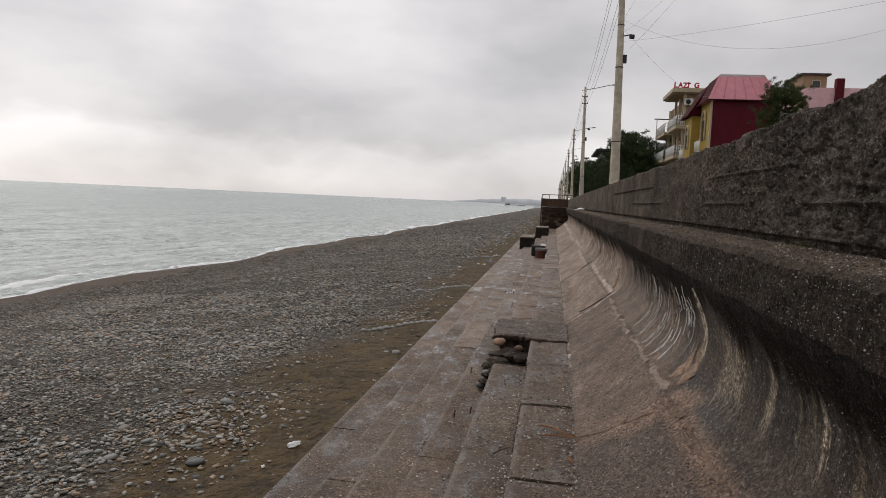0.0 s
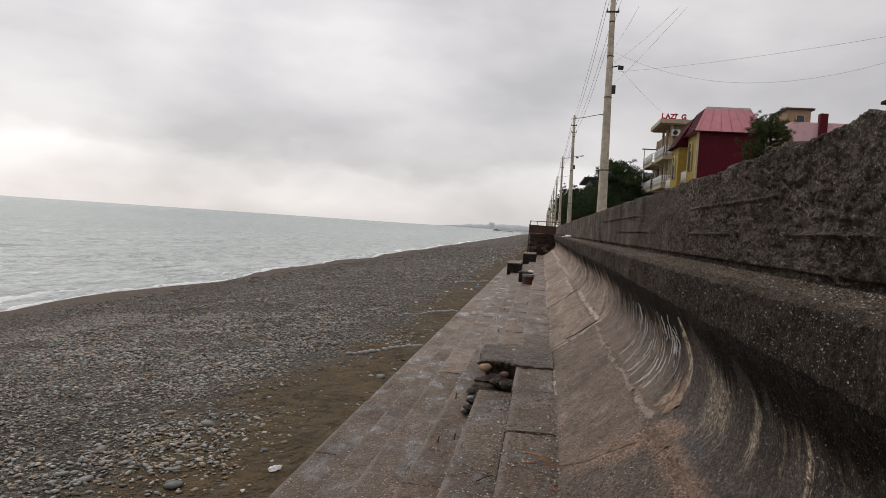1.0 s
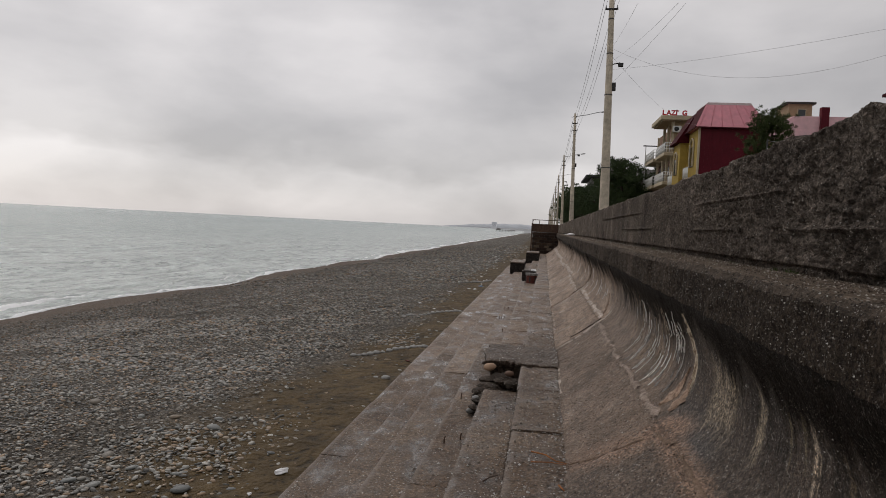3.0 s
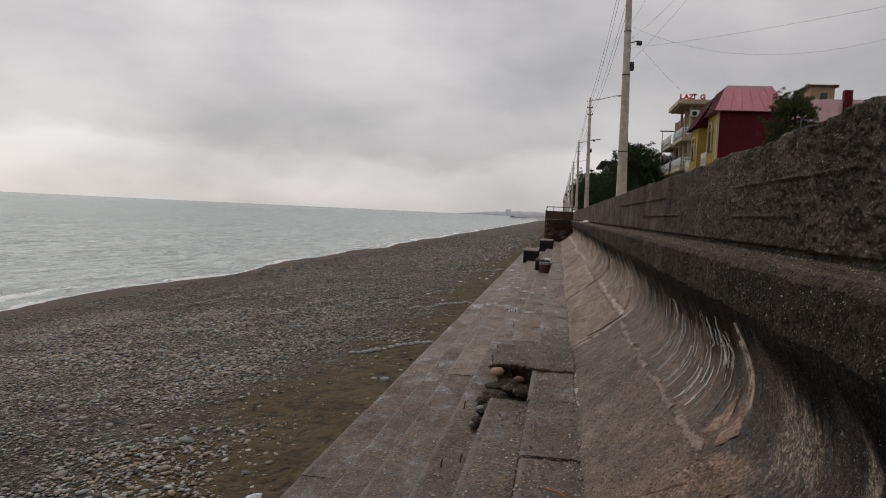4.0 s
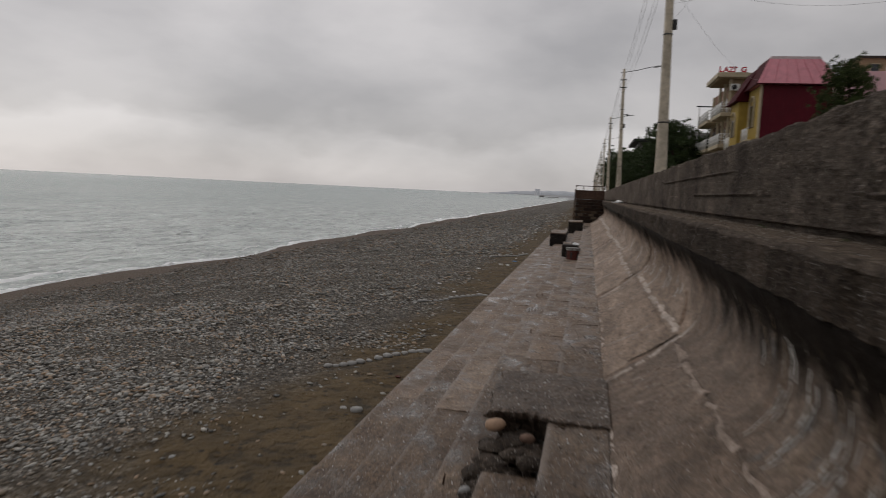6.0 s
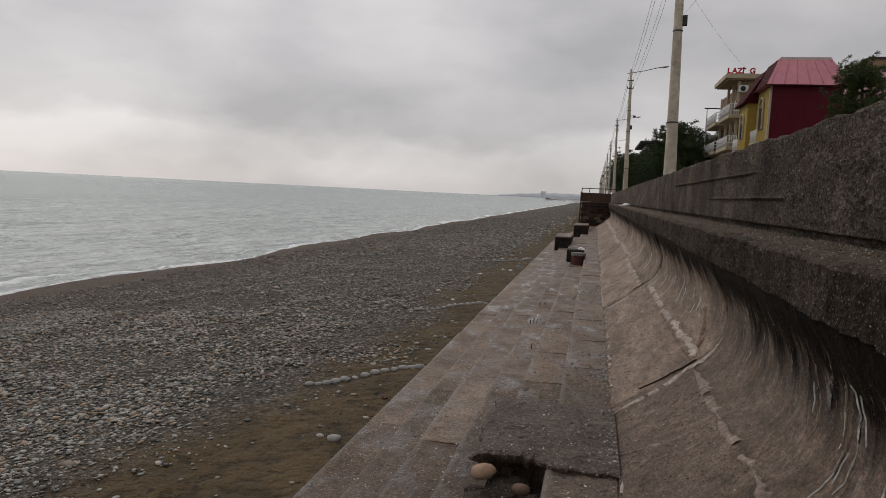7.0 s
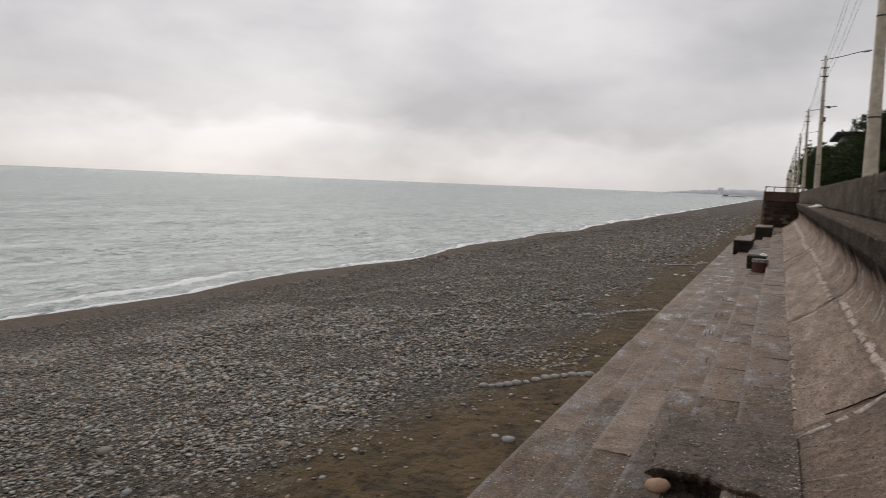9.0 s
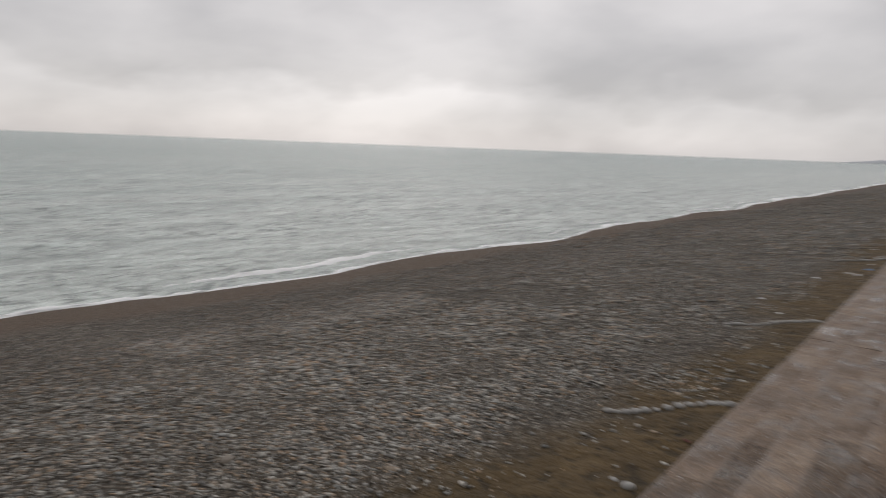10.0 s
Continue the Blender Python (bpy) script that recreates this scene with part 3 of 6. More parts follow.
def ground_sheet():
    cols = [(-900, -60), (-60, -6), (-30, -3.2), (-20, -2.25), (-17.4, -2.05), (-16.2, -1.9), (-14.8, -1.72), (-13.4, -1.55), (-12, -1.4), (-10.5, -1.25), (-9, -1.08)]
    fine = span(-8.5, -1.7, 0.17)
    cols += [(x, -1.02 + (x + 8.5) / 5.4 * 0.33 if x < -3.1 else -0.69 + (x + 3.1) * 0.03) for x in fine]
    cols += [(-1.4, -0.75), (1.0, -0.75), (1.6, -0.75), (1.64, 1.25), (2.1, 1.28), (6, 1.3), (9, 1.35), (14, 1.6), (40, 2.5), (200, 10), (1500, 60)]
    ys = span(-40, 0, 5)[:-1] + span(0, 26, 0.2)[:-1] + span(26, 70, 1)[:-1] + span(70, 420, 10)[:-1] + span(420, 4850, 110)
    verts, faces, n = [], [], len(cols)
    for y in ys:
        s = shore(y)
        for x, z in cols:
            k = min(1.0, max(0.0, (-1.9 - x) / 12.0)) if y < 420 else (1.0 if x < -1.5 else max(0.0, 1 - (x + 1.5) / 200))
            px = x + (s + 16.2) * k
            if -9 < x < -1.8 and y < 30:
                z += 0.035 * fbm(px * 1.1, y * 1.1, 0.3) + (0.02 * fbm(px * 5, y * 5, 1.7) if x > -3.6 else 0)
            verts.append((px, y, z))
    for j in range(len(ys) - 1):
        for i in range(n - 1):
            a = j * n + i
            faces.append((a, a + 1, a + 1 + n, a + n))
    ob = mesh_object("ground", verts, faces, [M_BEACH, M_GRASS, M_FAR_LAND], smooth=True)
    first = next(i for i, c in enumerate(cols) if c[0] > 1.5)
    for k, p in enumerate(ob.data.polygons):
        p.material_index = 2 if ys[k // (n - 1)] > 500 else 1 if k % (n - 1) >= first else 0
    return tagged(ob, "grey shingle beach with a brown sandy strip by the wall", "beach", kind="structure")


GROUND = ground_sheet()


def beach_height(x, y):
    for (x0, z0), (x1, z1) in zip(BEACH, BEACH[1:]):
        if x0 <= x <= x1:
            z = z0 + (z1 - z0) * (x - x0) / (x1 - x0)
            if -9 < x < -1.8 and y < 30:
                z += 0.035 * fbm(x * 1.1, y * 1.1, 0.3)
            return z
    return -0.7


BEACH = [(-17.4, -2.05), (-16.2, -1.9), (-14.8, -1.72), (-13.4, -1.55), (-12, -1.4), (-10.5, -1.25), (-9, -1.08), (-8.5, -1.02), (-3.1, -0.69), (-1.6, -0.66)]


def sea_sheet():
    xs = [-4900, -1500, -500, -250, -140] + span(-95, -40, 1.4) + span(-39.4, -12.5, 0.42)
    ys = span(-60, 0, 3)[:-1] + span(0, 70, 0.5)[:-1] + span(70, 200, 2.5)[:-1] + [200, 320, 500, 900, 1700, 4900]
    verts, faces, n = [], [], len(xs)
    for y in ys:
        for x in xs:
            z = SEA
            if x > -96 and y < 200:
                fade = min(1.0, (x + 96) / 20, (200 - y) / 40)
                d = -14.0 - x
                swell = math.sin(d * 0.55 + 1.8 * fbm(y * 0.03, d * 0.03, 5)) * 0.07
                z += fade * (swell + 0.07 * fbm(x * 0.5, y * 0.22, 0.7)) * min(1.0, max(0.15, (d - 1.5) / 5))
            verts.append((x, y, z))
    for j in range(len(ys) - 1):
        for i in range(n - 1):
            a = j * n + i
            faces.append((a, a + 1, a + 1 + n, a + n))
    ob = mesh_object("water", verts, faces, M_SEA, smooth=True)
    return tagged(ob, "grey-green sea with small choppy waves", "sea", kind="structure")


sea_sheet()


def foam_strip(name, offset, width, y0, y1, step, seed, gate, lift, label):
    """A ragged line of foam along the water's edge."""
    ys = span(y0, y1, step)
    rows = 7
    verts, faces, keep = [], [], []
    for y in ys:
        w = width * max(0.0, fbm(y * 0.12, seed, 0) * 0.9 + gate)
        keep.append(w > 0.03)
        c = shore(y) + offset + 0.25 * fbm(y * 0.6, seed, 4)
        for k in range(rows):
            u = k / (rows - 1)
            x = c - w * u + 0.09 * fbm(y * 2.3, k * 1.7, seed) * min(1, w * 3)
            crown = math.sin(math.pi * u)
            verts.append((x, y, SEA + lift + crown * (0.05 + 0.1 * w) * (0.7 + 0.5 * fbm(x * 3, y * 3, seed))))
    for j in range(len(ys) - 1):
        if keep[j] and keep[j + 1]:
            for k in range(rows - 1):
                a = j * rows + k
                faces.append((a, a + rows, a + rows + 1, a + 1))
    ob = mesh_object(name, verts, faces, M_FOAM, smooth=True)
    return tagged(ob, label, "foam", kind="stuff")


foam_strip("surf_foam", 0.25, 0.6, -4, 60, 0.14, 2.7, 0.5, 0.0, "white foam washing on the wet shingle")
foam_strip("surf_foam", 0.25, 1.1, 60, 420, 1.2, 5.1, 0.6, 0.0, "white foam along the far shore")
foam_strip("breaking_wave", -1.0, 0.9, 2, 70, 0.14, 8.3, -0.05, 0.0, "white crests of small breaking waves")


# ---------- sea wall ----------
COVE = [(0.2175, 0.0), (0.36, 0.1), (0.52, 0.21), (0.73, 0.385)]
CURVE = [(0.73, 0.385), (0.808, 0.44), (0.866, 0.5), (0.912, 0.57), (0.94, 0.65), (0.951, 0.73), (0.946, 0.81), (0.926, 0.89), (0.893, 0.97), (0.86, 1.04), (0.83, 1.12)]
LEDGE_Z, LEDGE_X, PARAPET_X, PARAPET_Z = 1.336, 0.82, 1.44, 2.12
JOINTS = [-0.41 + 4.58 * k for k in range(-2, 11)]


def rough_push(amp, grain, seed):
    def push(x, y, z, i):
        if y > 46:
            return (0, 0, 0)
        d = amp * fbm(x * 3 + seed, y * 3, z * 3) + grain * fbm(x * 14, y * 14 + seed, z * 14, 3)
        return (d, 0, d * 0.5)
    return push


def parapet():
    def push(x, y, z, i):
        if z < 1.27:
            return (0, 0, 0)
        rough = 1.0 if y < 5 else max(0.32, 1 - (y - 5) * 0.16)
        d = 0.03 * fbm(y * 2.1, z * 2.4, 1.3) + rough * 0.02 * fbm(y * 7, z * 9, 4.2, 3) + rough * 0.03 * fbm(y * 22, z * 25, 9.2, 2)
        if 1.0 < y < 18 and x < PARAPET_X + 0.05:
            lumps = 0.02 * (0.38 - noise.voronoi((y * 8, z * 11, 0.5 * y))[0][0]) + 0.036 * (0.36 - noise.voronoi((y * 19, z * 22, 3.1))[0][0])
            d -= rough * lumps * (0.55 + 0.9 * max(0.0, fbm(y * 0.9, z * 1.3, 6.1)))
        if x < PARAPET_X + 0.01:
            for zl, ya, yb in ((1.585, 3.2, 4.3), (1.585, 5.4, 7.0), (1.82, 4.4, 6.9), (1.6, 9.5, 13), (1.84, 10.5, 17)):
                if ya < y < yb and abs(z - zl) < 0.014:
                    d -= 0.027
            if z < 1.37:
                d += 0.045
        top = 0.0
        if z > PARAPET_Z - 0.05:
            top = 0.022 * fbm(y * 1.6, x * 2, 7.7) + 0.016 * fbm(y * 7, x * 7, 2.2) + rough * 0.024 * (0.4 - noise.voronoi((y * 6, x * 6, 1.7))[0][0])
            top += 0.03 * max(0.0, min(1.0, (5.4 - y) / 0.4))
            top -= 0.045 * max(0.0, 1 - abs(y - 4.2) / 0.07)
        return (d, 0, top)

    front = [(PARAPET_X, z) for z in span(1.26, PARAPET_Z, 0.02)]
    front[-1] = (PARAPET_X + 0.025, PARAPET_Z)
    top = [(PARAPET_X + 0.06 + 0.055 * k, PARAPET_Z + 0.005) for k in range(4)]
    back = [(PARAPET_X + 0.25, PARAPET_Z - 0.02), (PARAPET_X + 0.25, 1.0), (PARAPET_X, 1.0)]
    ys = span(-9.5, 1.2, 0.3)[:-1] + span(1.2, 10, 0.022)[:-1] + span(10, 18, 0.05)[:-1] + span(18, 46, 0.15)[:-1] + span(46, 260, 6)
    ob = loft("wall_parapet", front + top + back, ys, M_PARAPET, push=push, smooth=False)
    return tagged(ob, "dark weathered rough concrete parapet of the sea wall", "sea wall", kind="structure")


WALL = parapet()


def ledge_top(x):
    """The ledge falls slightly towards the parapet."""
    return LEDGE_Z + 0.014 - 0.045 * (x - LEDGE_X)


def ledge():
    front = [(LEDGE_X, z) for z in span(1.12, LEDGE_Z - 0.02, 0.02)] + [(LEDGE_X + 0.012, LEDGE_Z - 0.006)]
    top = [(x, ledge_top(x)) for x in span(LEDGE_X + 0.03, PARAPET_X + 0.09, 0.035)]
    under = [(PARAPET_X + 0.09, 1.12), (1.1, 1.115)]
    base = rough_push(0.018, 0.012, 9.1)

    def push(x, y, z, i):
        if x > 1.3 and z < 1.3:
            return (0, 0, 0)
        p = base(x, y, z, i)
        chip = max(0.0, 1 - abs(y - 5.35) / 0.09) * 0.03 if z < 1.3 and x < 0.9 else 0.0
        return (p[0] + chip, 0, p[2])

    ys = span(-9.5, 1.0, 0.3)[:-1] + span(1.0, 10, 0.024)[:-1] + span(10, 18, 0.05)[:-1] + span(18, 46, 0.2)[:-1] + span(46, 260, 6)
    ob = loft("wall_ledge", front + top + under, ys, M_LEDGE, push=push, smooth=False)
    return tagged(ob, "dark concrete ledge with a thick rounded lip", "ledge", kind="structure")


LEDGE_BEAM = ledge()


def cove_panels():
    wall = empty("wall_curved")
    tagged(wall, "curved concrete wave wall with lime runs and seams", "sea wall", kind="structure")
    for k, (a, b) in enumerate(zip(JOINTS, JOINTS[1:])):
        step = 0.07 if b < 15 else 0.3
        ys = span(a + 0.002, b - 0.002, step)
        off = 0.012 * math.sin(k * 2.3)
        push = rough_push(0.012, 0.005, k * 3.7)

        def shifted(x, y, z, i, push=push, off=off, n=10):
            if x > 1.1 or z < -0.1:
                return (0, 0, 0)
            d = push(x, y, z, i)
            return (d[0] + off, 0, d[2] * 0.6)

        low = []
        for (x0, z0), (x1, z1) in zip(COVE, COVE[1:]):
            low += [(x0 + (x1 - x0) * u, z0 + (z1 - z0) * u) for u in (0, 0.33, 0.67)]
        low += [(0.735, 0.387)]
        loft("apron_slab", low + [(0.9, 0.3), (1.15, -0.3), (0.2175, -0.3)], ys, M_APRON if b < 9 else M_APRON_PALE, wall, shifted)
        high = [(0.722, 0.376)] + CURVE[1:]
        loft("curved_panel", high + [(1.25, 1.119), (1.25, 0.3), (0.9, 0.3)], ys, M_COVE if b < 9 else M_COVE_PALE, wall, shifted)
    return wall


CURVED = cove_panels()


PROFILE = COVE + CURVE[1:]
LENGTHS = [0.0]
for (xa, za), (xb, zb) in zip(PROFILE, PROFILE[1:]):
    LENGTHS.append(LENGTHS[-1] + math.hypot(xb - xa, zb - za))


def profile_at(s):
    """Point and outward normal at length s up the apron and the curve."""
    for i in range(len(PROFILE) - 1):
        if s <= LENGTHS[i + 1] or i == len(PROFILE) - 2:
            u = (s - LENGTHS[i]) / (LENGTHS[i + 1] - LENGTHS[i])
            (xa, za), (xb, zb) = PROFILE[i], PROFILE[i + 1]
            n = LENGTHS[i + 1] - LENGTHS[i]
            return xa + (xb - xa) * u, za + (zb - za) * u, -(zb - za) / n, (xb - xa) / n


def on_wall(s, y, h):
    """A point h proud of the wall's own uneven surface."""
    x, z, nx, nz = profile_at(s)
    k = max(0, min(len(JOINTS) - 2, int((y - JOINTS[0]) // 4.58)))
    d = rough_push(0.012, 0.005, k * 3.7)(x, y, z, 0)
    return (x + d[0] + 0.012 * math.sin(k * 2.3) + nx * h, y, z + d[2] * 0.6 + nz * h)


def mortar_seam(way, width, height, seed, mat, label="pale mortar squeezed from a joint", gaps=0.0, lift=0.0):
    """A ragged lip of mortar along a line on the wall; way: (s, y) corners."""
    pts = []
    for (s0, y0), (s1, y1) in zip(way, way[1:]):
        n = max(2, int(math.hypot(s1 - s0, y1 - y0) / 0.016))
        pts += [(s0 + (s1 - s0) * i / n, y0 + (y1 - y0) * i / n) for i in range(n)]
    pts.append(way[-1])
    verts, faces, keep, cols = [], [], [], 7
    for i, (s, y) in enumerate(pts):
        a, b = pts[max(0, i - 1)], pts[min(len(pts) - 1, i + 1)]
        ds, dy = b[0] - a[0], b[1] - a[1]
        n = math.hypot(ds, dy) or 1.0
        ps, py = -dy / n, ds / n
        drift = 0.028 * fbm(i * 0.02, seed, 3) + 0.008 * fbm(i * 0.13, seed, 5)
        end = min(1.0, 0.15 + i / 8, 0.15 + (len(pts) - 1 - i) / 8)
        wa = width * end * max(0.12, 0.7 + 0.9 * fbm(i * 0.07, seed, 0) + 0.5 * fbm(i * 0.4, seed, 1))
        wb = width * end * max(0.12, 0.7 + 0.9 * fbm(i * 0.07, seed + 9, 0) + 0.5 * fbm(i * 0.4, seed + 9, 1))
        keep.append(fbm(i * 0.06, seed, 12) > -0.6 + gaps)
        for k in range(cols):
            u = k / (cols - 1) * 2 - 1
            off = drift + (u * wb if u > 0 else u * wa)
            h = lift - 0.004 + 0.009 * (1 - u * u) + height * max(0.0, 1 - u * u) * max(0.0, 0.45 + fbm(i * 0.25, k * 0.8, seed))
            verts.append(on_wall(max(0.01, min(LENGTHS[-1] - 0.01, s + ps * off)), y + py * off, h))
    for i in range(len(pts) - 1):
        if keep[i] and keep[i + 1]:
            for k in range(cols - 1):
                a = i * cols + k
                faces.append((a, a + 1, a + 1 + cols, a + cols))
    return mesh_object("mortar_seam", verts, faces, mat, CURVED, True, label)


def crust(name, lo, hi, hole):
    """Crumbling mortar: pale on the lumps, the wall's own grime between."""
    m = Mat(name, 0.8, 0.2)
    c = m.ramp(m.noise(34, 6, 0.78), (0.36, hole), (0.48, lo), (0.64, hi))
    c = m.mix(0.6, c, m.ramp(m.noise(4, 4, 0.65), (0.34, 0.62), (0.64, 1.25)), "MULTIPLY")
    m.colour(c)
    m.bump(m.noise(40, 5, 0.75), 0.9, 0.012)
    return m.m


M_SEAM = crust("pale_joint_mortar", (0.29, 0.226, 0.184), (0.48, 0.4, 0.345), (0.18, 0.135, 0.104))
M_SEAM_PALE = crust("whitish_joint_mortar", (0.46, 0.385, 0.33), (0.72, 0.64, 0.57), (0.27, 0.21, 0.17))
M_SEAM_RED = crust("pinkish_joint_mortar", (0.185, 0.122, 0.085), (0.32, 0.235, 0.175), (0.085, 0.06, 0.044))
M_RUN = crust("white_lime_run", (0.64, 0.62, 0.58), (0.9, 0.89, 0.86), (0.34, 0.3, 0.26))
M_RUN_GREY = crust("grey_lime_smear", (0.2, 0.185, 0.17), (0.36, 0.345, 0.33), (0.1, 0.085, 0.072))
M_RUN_TAN = crust("tan_lime_run", (0.27, 0.21, 0.155), (0.42, 0.35, 0.27), (0.12, 0.09, 0.068))
M_CRUST = crust("cream_lime_crust", (0.5, 0.405, 0.295), (0.76, 0.68, 0.55), (0.17, 0.12, 0.083))
FOOT = LENGTHS[len(COVE) - 1]
for k, y in enumerate(JOINTS[3:-1]):
    if k == 0:
        mortar_seam([(0.02, 4.36), (0.15, 4.28), (0.34, 4.18), (FOOT - 0.02, 4.0)], 0.022, 0.003, 3.1, M_SEAM_RED, gaps=0.35)
        mortar_seam([(FOOT - 0.02, 4.0), (FOOT + 0.01, 3.6), (FOOT + 0.02, 3.2), (FOOT + 0.04, 2.9), (FOOT + 0.02, 2.4)], 0.022, 0.002, 7.7, M_SEAM_RED, gaps=0.4)
    else:
        mortar_seam([(0.02, y - 0.16), (0.3, y - 0.13), (FOOT - 0.02, y - 0.1), (FOOT + 0.3, y - 0.08)], 0.03 + 0.008 * k, 0.002, k * 1.9 + 0.4, M_SEAM_PALE, gaps=0.15, lift=0.006)
    rise = (0.0, 0.06, -0.03, 0.04, -0.02, 0.03, 0.0, 0.02, 0.0)[k % 9]
    mortar_seam([(FOOT + 0.02 + rise, y + 0.12), (FOOT + rise - 0.01, y + 2.3), (FOOT + 0.01 + rise, y + 4.4)], 0.036 + 0.007 * k, 0.001, k * 2.7 + 1.3, M_SEAM if k == 0 else M_SEAM_PALE, gaps=0.3, lift=0.002)


M_CRACK = crust("dark_crack", (0.014, 0.011, 0.009), (0.03, 0.023, 0.018), (0.008, 0.006, 0.005))
for n, (way, width) in enumerate((([(0.03, 7.79), (0.3, 7.64), (0.59, 7.53)], 0.014), ([(0.06, 7.58), (0.36, 7.4), (0.5, 7.36)], 0.01), ([(0.02, 13.12), (0.27, 12.96), (0.5, 12.84)], 0.024),
                                  ([(0.3, 6.77), (0.4, 6.64)], 0.018), ([(0.05, 8.35), (0.3, 8.22), (0.46, 8.17)], 0.02), ([(0.34, 8.0), (0.62, 7.88)], 0.022), ([(0.04, 10.6), (0.3, 10.45)], 0.015), ([(0.05, 18.3), (0.45, 18.1)], 0.03), ([(0.04, 9.9), (0.36, 9.72), (0.55, 9.66)], 0.016), ([(0.03, 15.4), (0.5, 15.1)], 0.03), ([(0.1, 11.9), (0.5, 11.6)], 0.02))):
    mortar_seam(way, width, 0.002, 31.3 + n * 2.1, M_SEAM_PALE if way[0][1] > 9 else M_SEAM, "pale trowelled stroke of mortar", gaps=0.3, lift=0.003)
for n, (y0, y1) in enumerate(((6.2, 7.4), (9.1, 13.0), (13.6, 20.0), (20.5, 30.0))):
    mortar_seam([(0.018, y0), (0.02, y1)], 0.02 + 0.004 * n, 0.004, 61.7 + n * 3.3, M_SEAM_PALE, "crumbs of pale mortar along the foot of the slope", gaps=0.62, lift=0.004)
for n, way in enumerate(([(0.24, 8.84), (0.42, 8.79), (0.6, 8.74), (0.7, 8.76)], [(0.5, 13.42), (0.68, 13.36)])):
    mortar_seam(way, 0.008, 0.0, 81.9 + n * 1.7, M_CRACK, "dark open crack", gaps=0.1, lift=0.008)


def lime_runs():
    """Broken white crusts of lime that have run down the curve, one mesh."""
    rng = random.Random(19)
    white, tan, grey = ([], []), ([], []), ([], [])

    def dash(verts, faces, y, top, low, lean, w):
        n, i0 = max(5, int((top - low) / 0.012)), len(verts)
        phase = rng.uniform(0, 6)
        for k in range(n):
            u = k / (n - 1)
            s = top + (low - top) * u
            ww = w * (0.15 + 0.85 * math.sin(math.pi * min(1.0, u * 0.85 + 0.08))) * rng.uniform(0.45, 1.3)
            c = y - lean * (top - s) + 0.007 * math.sin((top - s) * 34 + phase)
            verts.extend((on_wall(s, c - ww, 0.003), on_wall(s, c, 0.008), on_wall(s, c + ww, 0.003)))
        for k in range(n - 1):
            f = i0 + k * 3
            faces.extend(((f, f + 1, f + 4, f + 3), (f + 1, f + 2, f + 5, f + 4)))

    heads = [(4.55 + 0.75 * rng.random(), rng.uniform(1.16, 1.34)) for _ in range(17)] + [(rng.uniform(5.2, 6.9), rng.uniform(0.98, 1.28)) for _ in range(30)] + [(rng.uniform(4.9, 6.4), rng.uniform(0.86, 1.04)) for _ in range(14)]
    heads += [(y, rng.uniform(0.9, 1.2)) for y in (9.2 + 13 * rng.random() ** 1.4 for _ in range(34))]
    for y, top in heads:
        lean = rng.uniform(-0.08, 0.2)
        low = max(FOOT + 0.06, top - rng.choice((0.1, 0.16, 0.22, 0.32)) * rng.uniform(0.7, 1.2))
        w = rng.choice((0.002, 0.003, 0.0045, 0.007, 0.009)) * (1.0 + 0.06 * max(0, y - 6))
        pile = white if rng.random() < (0.66 if y < 6.6 else 0.42) else tan
        while top > low:
            step = rng.uniform(0.04, 0.16)
            dash(*pile, y, top, max(low - 0.02, top - step), lean, w)
            gap = step + rng.choice((0.0, 0.008, 0.03))
            y, top = y - lean * gap, top - gap
    for _ in range(26):
        y, top = rng.uniform(4.6, 6.8), rng.uniform(0.78, 1.2)
        dash(*grey, y, top, top - rng.uniform(0.05, 0.13), rng.uniform(0.0, 0.15), rng.uniform(0.012, 0.03))
    for (verts, faces), mat, label in ((grey, M_RUN_GREY, "grey lime smears on the curved wall"), (white, M_RUN, "white lime runs down the curved wall"), (tan, M_RUN_TAN, "tan lime runs down the curved wall")):
        ob = mesh_object("lime_runs", verts, faces, mat, CURVED, True, label)
        ob["kind"] = "stuff"


lime_runs()


RIB = "cream lime crust down the curved wall"
mortar_seam([(0.9, 4.2), (1.05, 4.2), (1.17, 4.22), (1.28, 4.25), (1.4, 4.24)], 0.05, 0.014, 2.2, M_CRUST, RIB, gaps=0.05, lift=0.004)
mortar_seam([(0.98, 4.24), (1.1, 4.26), (1.2, 4.28), (1.3, 4.3)], 0.034, 0.016, 6.1, M_CRUST, RIB, gaps=0.3, lift=0.008)
M_PATCH = crust("pink_patch_mortar", (0.33, 0.22, 0.155), (0.5, 0.375, 0.285), (0.12, 0.083, 0.06))
mortar_seam([(0.73, 4.25), (0.9, 4.27), (1.08, 4.25), (1.18, 4.26)], 0.1, 0.004, 12.6, M_PATCH, "pinkish pitted mortar over the bay joint", lift=0.01)
mortar_seam([(0.7, 4.46), (0.8, 4.46), (0.92, 4.43), (1.02, 4.38)], 0.07, 0.002, 17.9, M_PATCH, "pinkish pitted mortar over the bay joint", gaps=0.1, lift=0.006)
mortar_seam([(0.76, 9.0), (0.9, 9.4), (1.05, 9.7)], 0.035, 0.01, 15.2, M_SEAM_RED, RIB, gaps=0.3, lift=0.004)


# ---------- stepped revetment ----------
COURSES = [(-0.165, 0.235, 0.0), (-0.525, -0.165, -0.16), (-0.84, -0.525, -0.3), (-1.215, -0.84, -0.42), (-1.505, -1.215, -0.52), (-1.89, -1.505, -0.62)]
REVETMENT = empty("revetment_steps")
tagged(REVETMENT, "worn grey-brown concrete steps down to the beach", "steps", kind="structure")


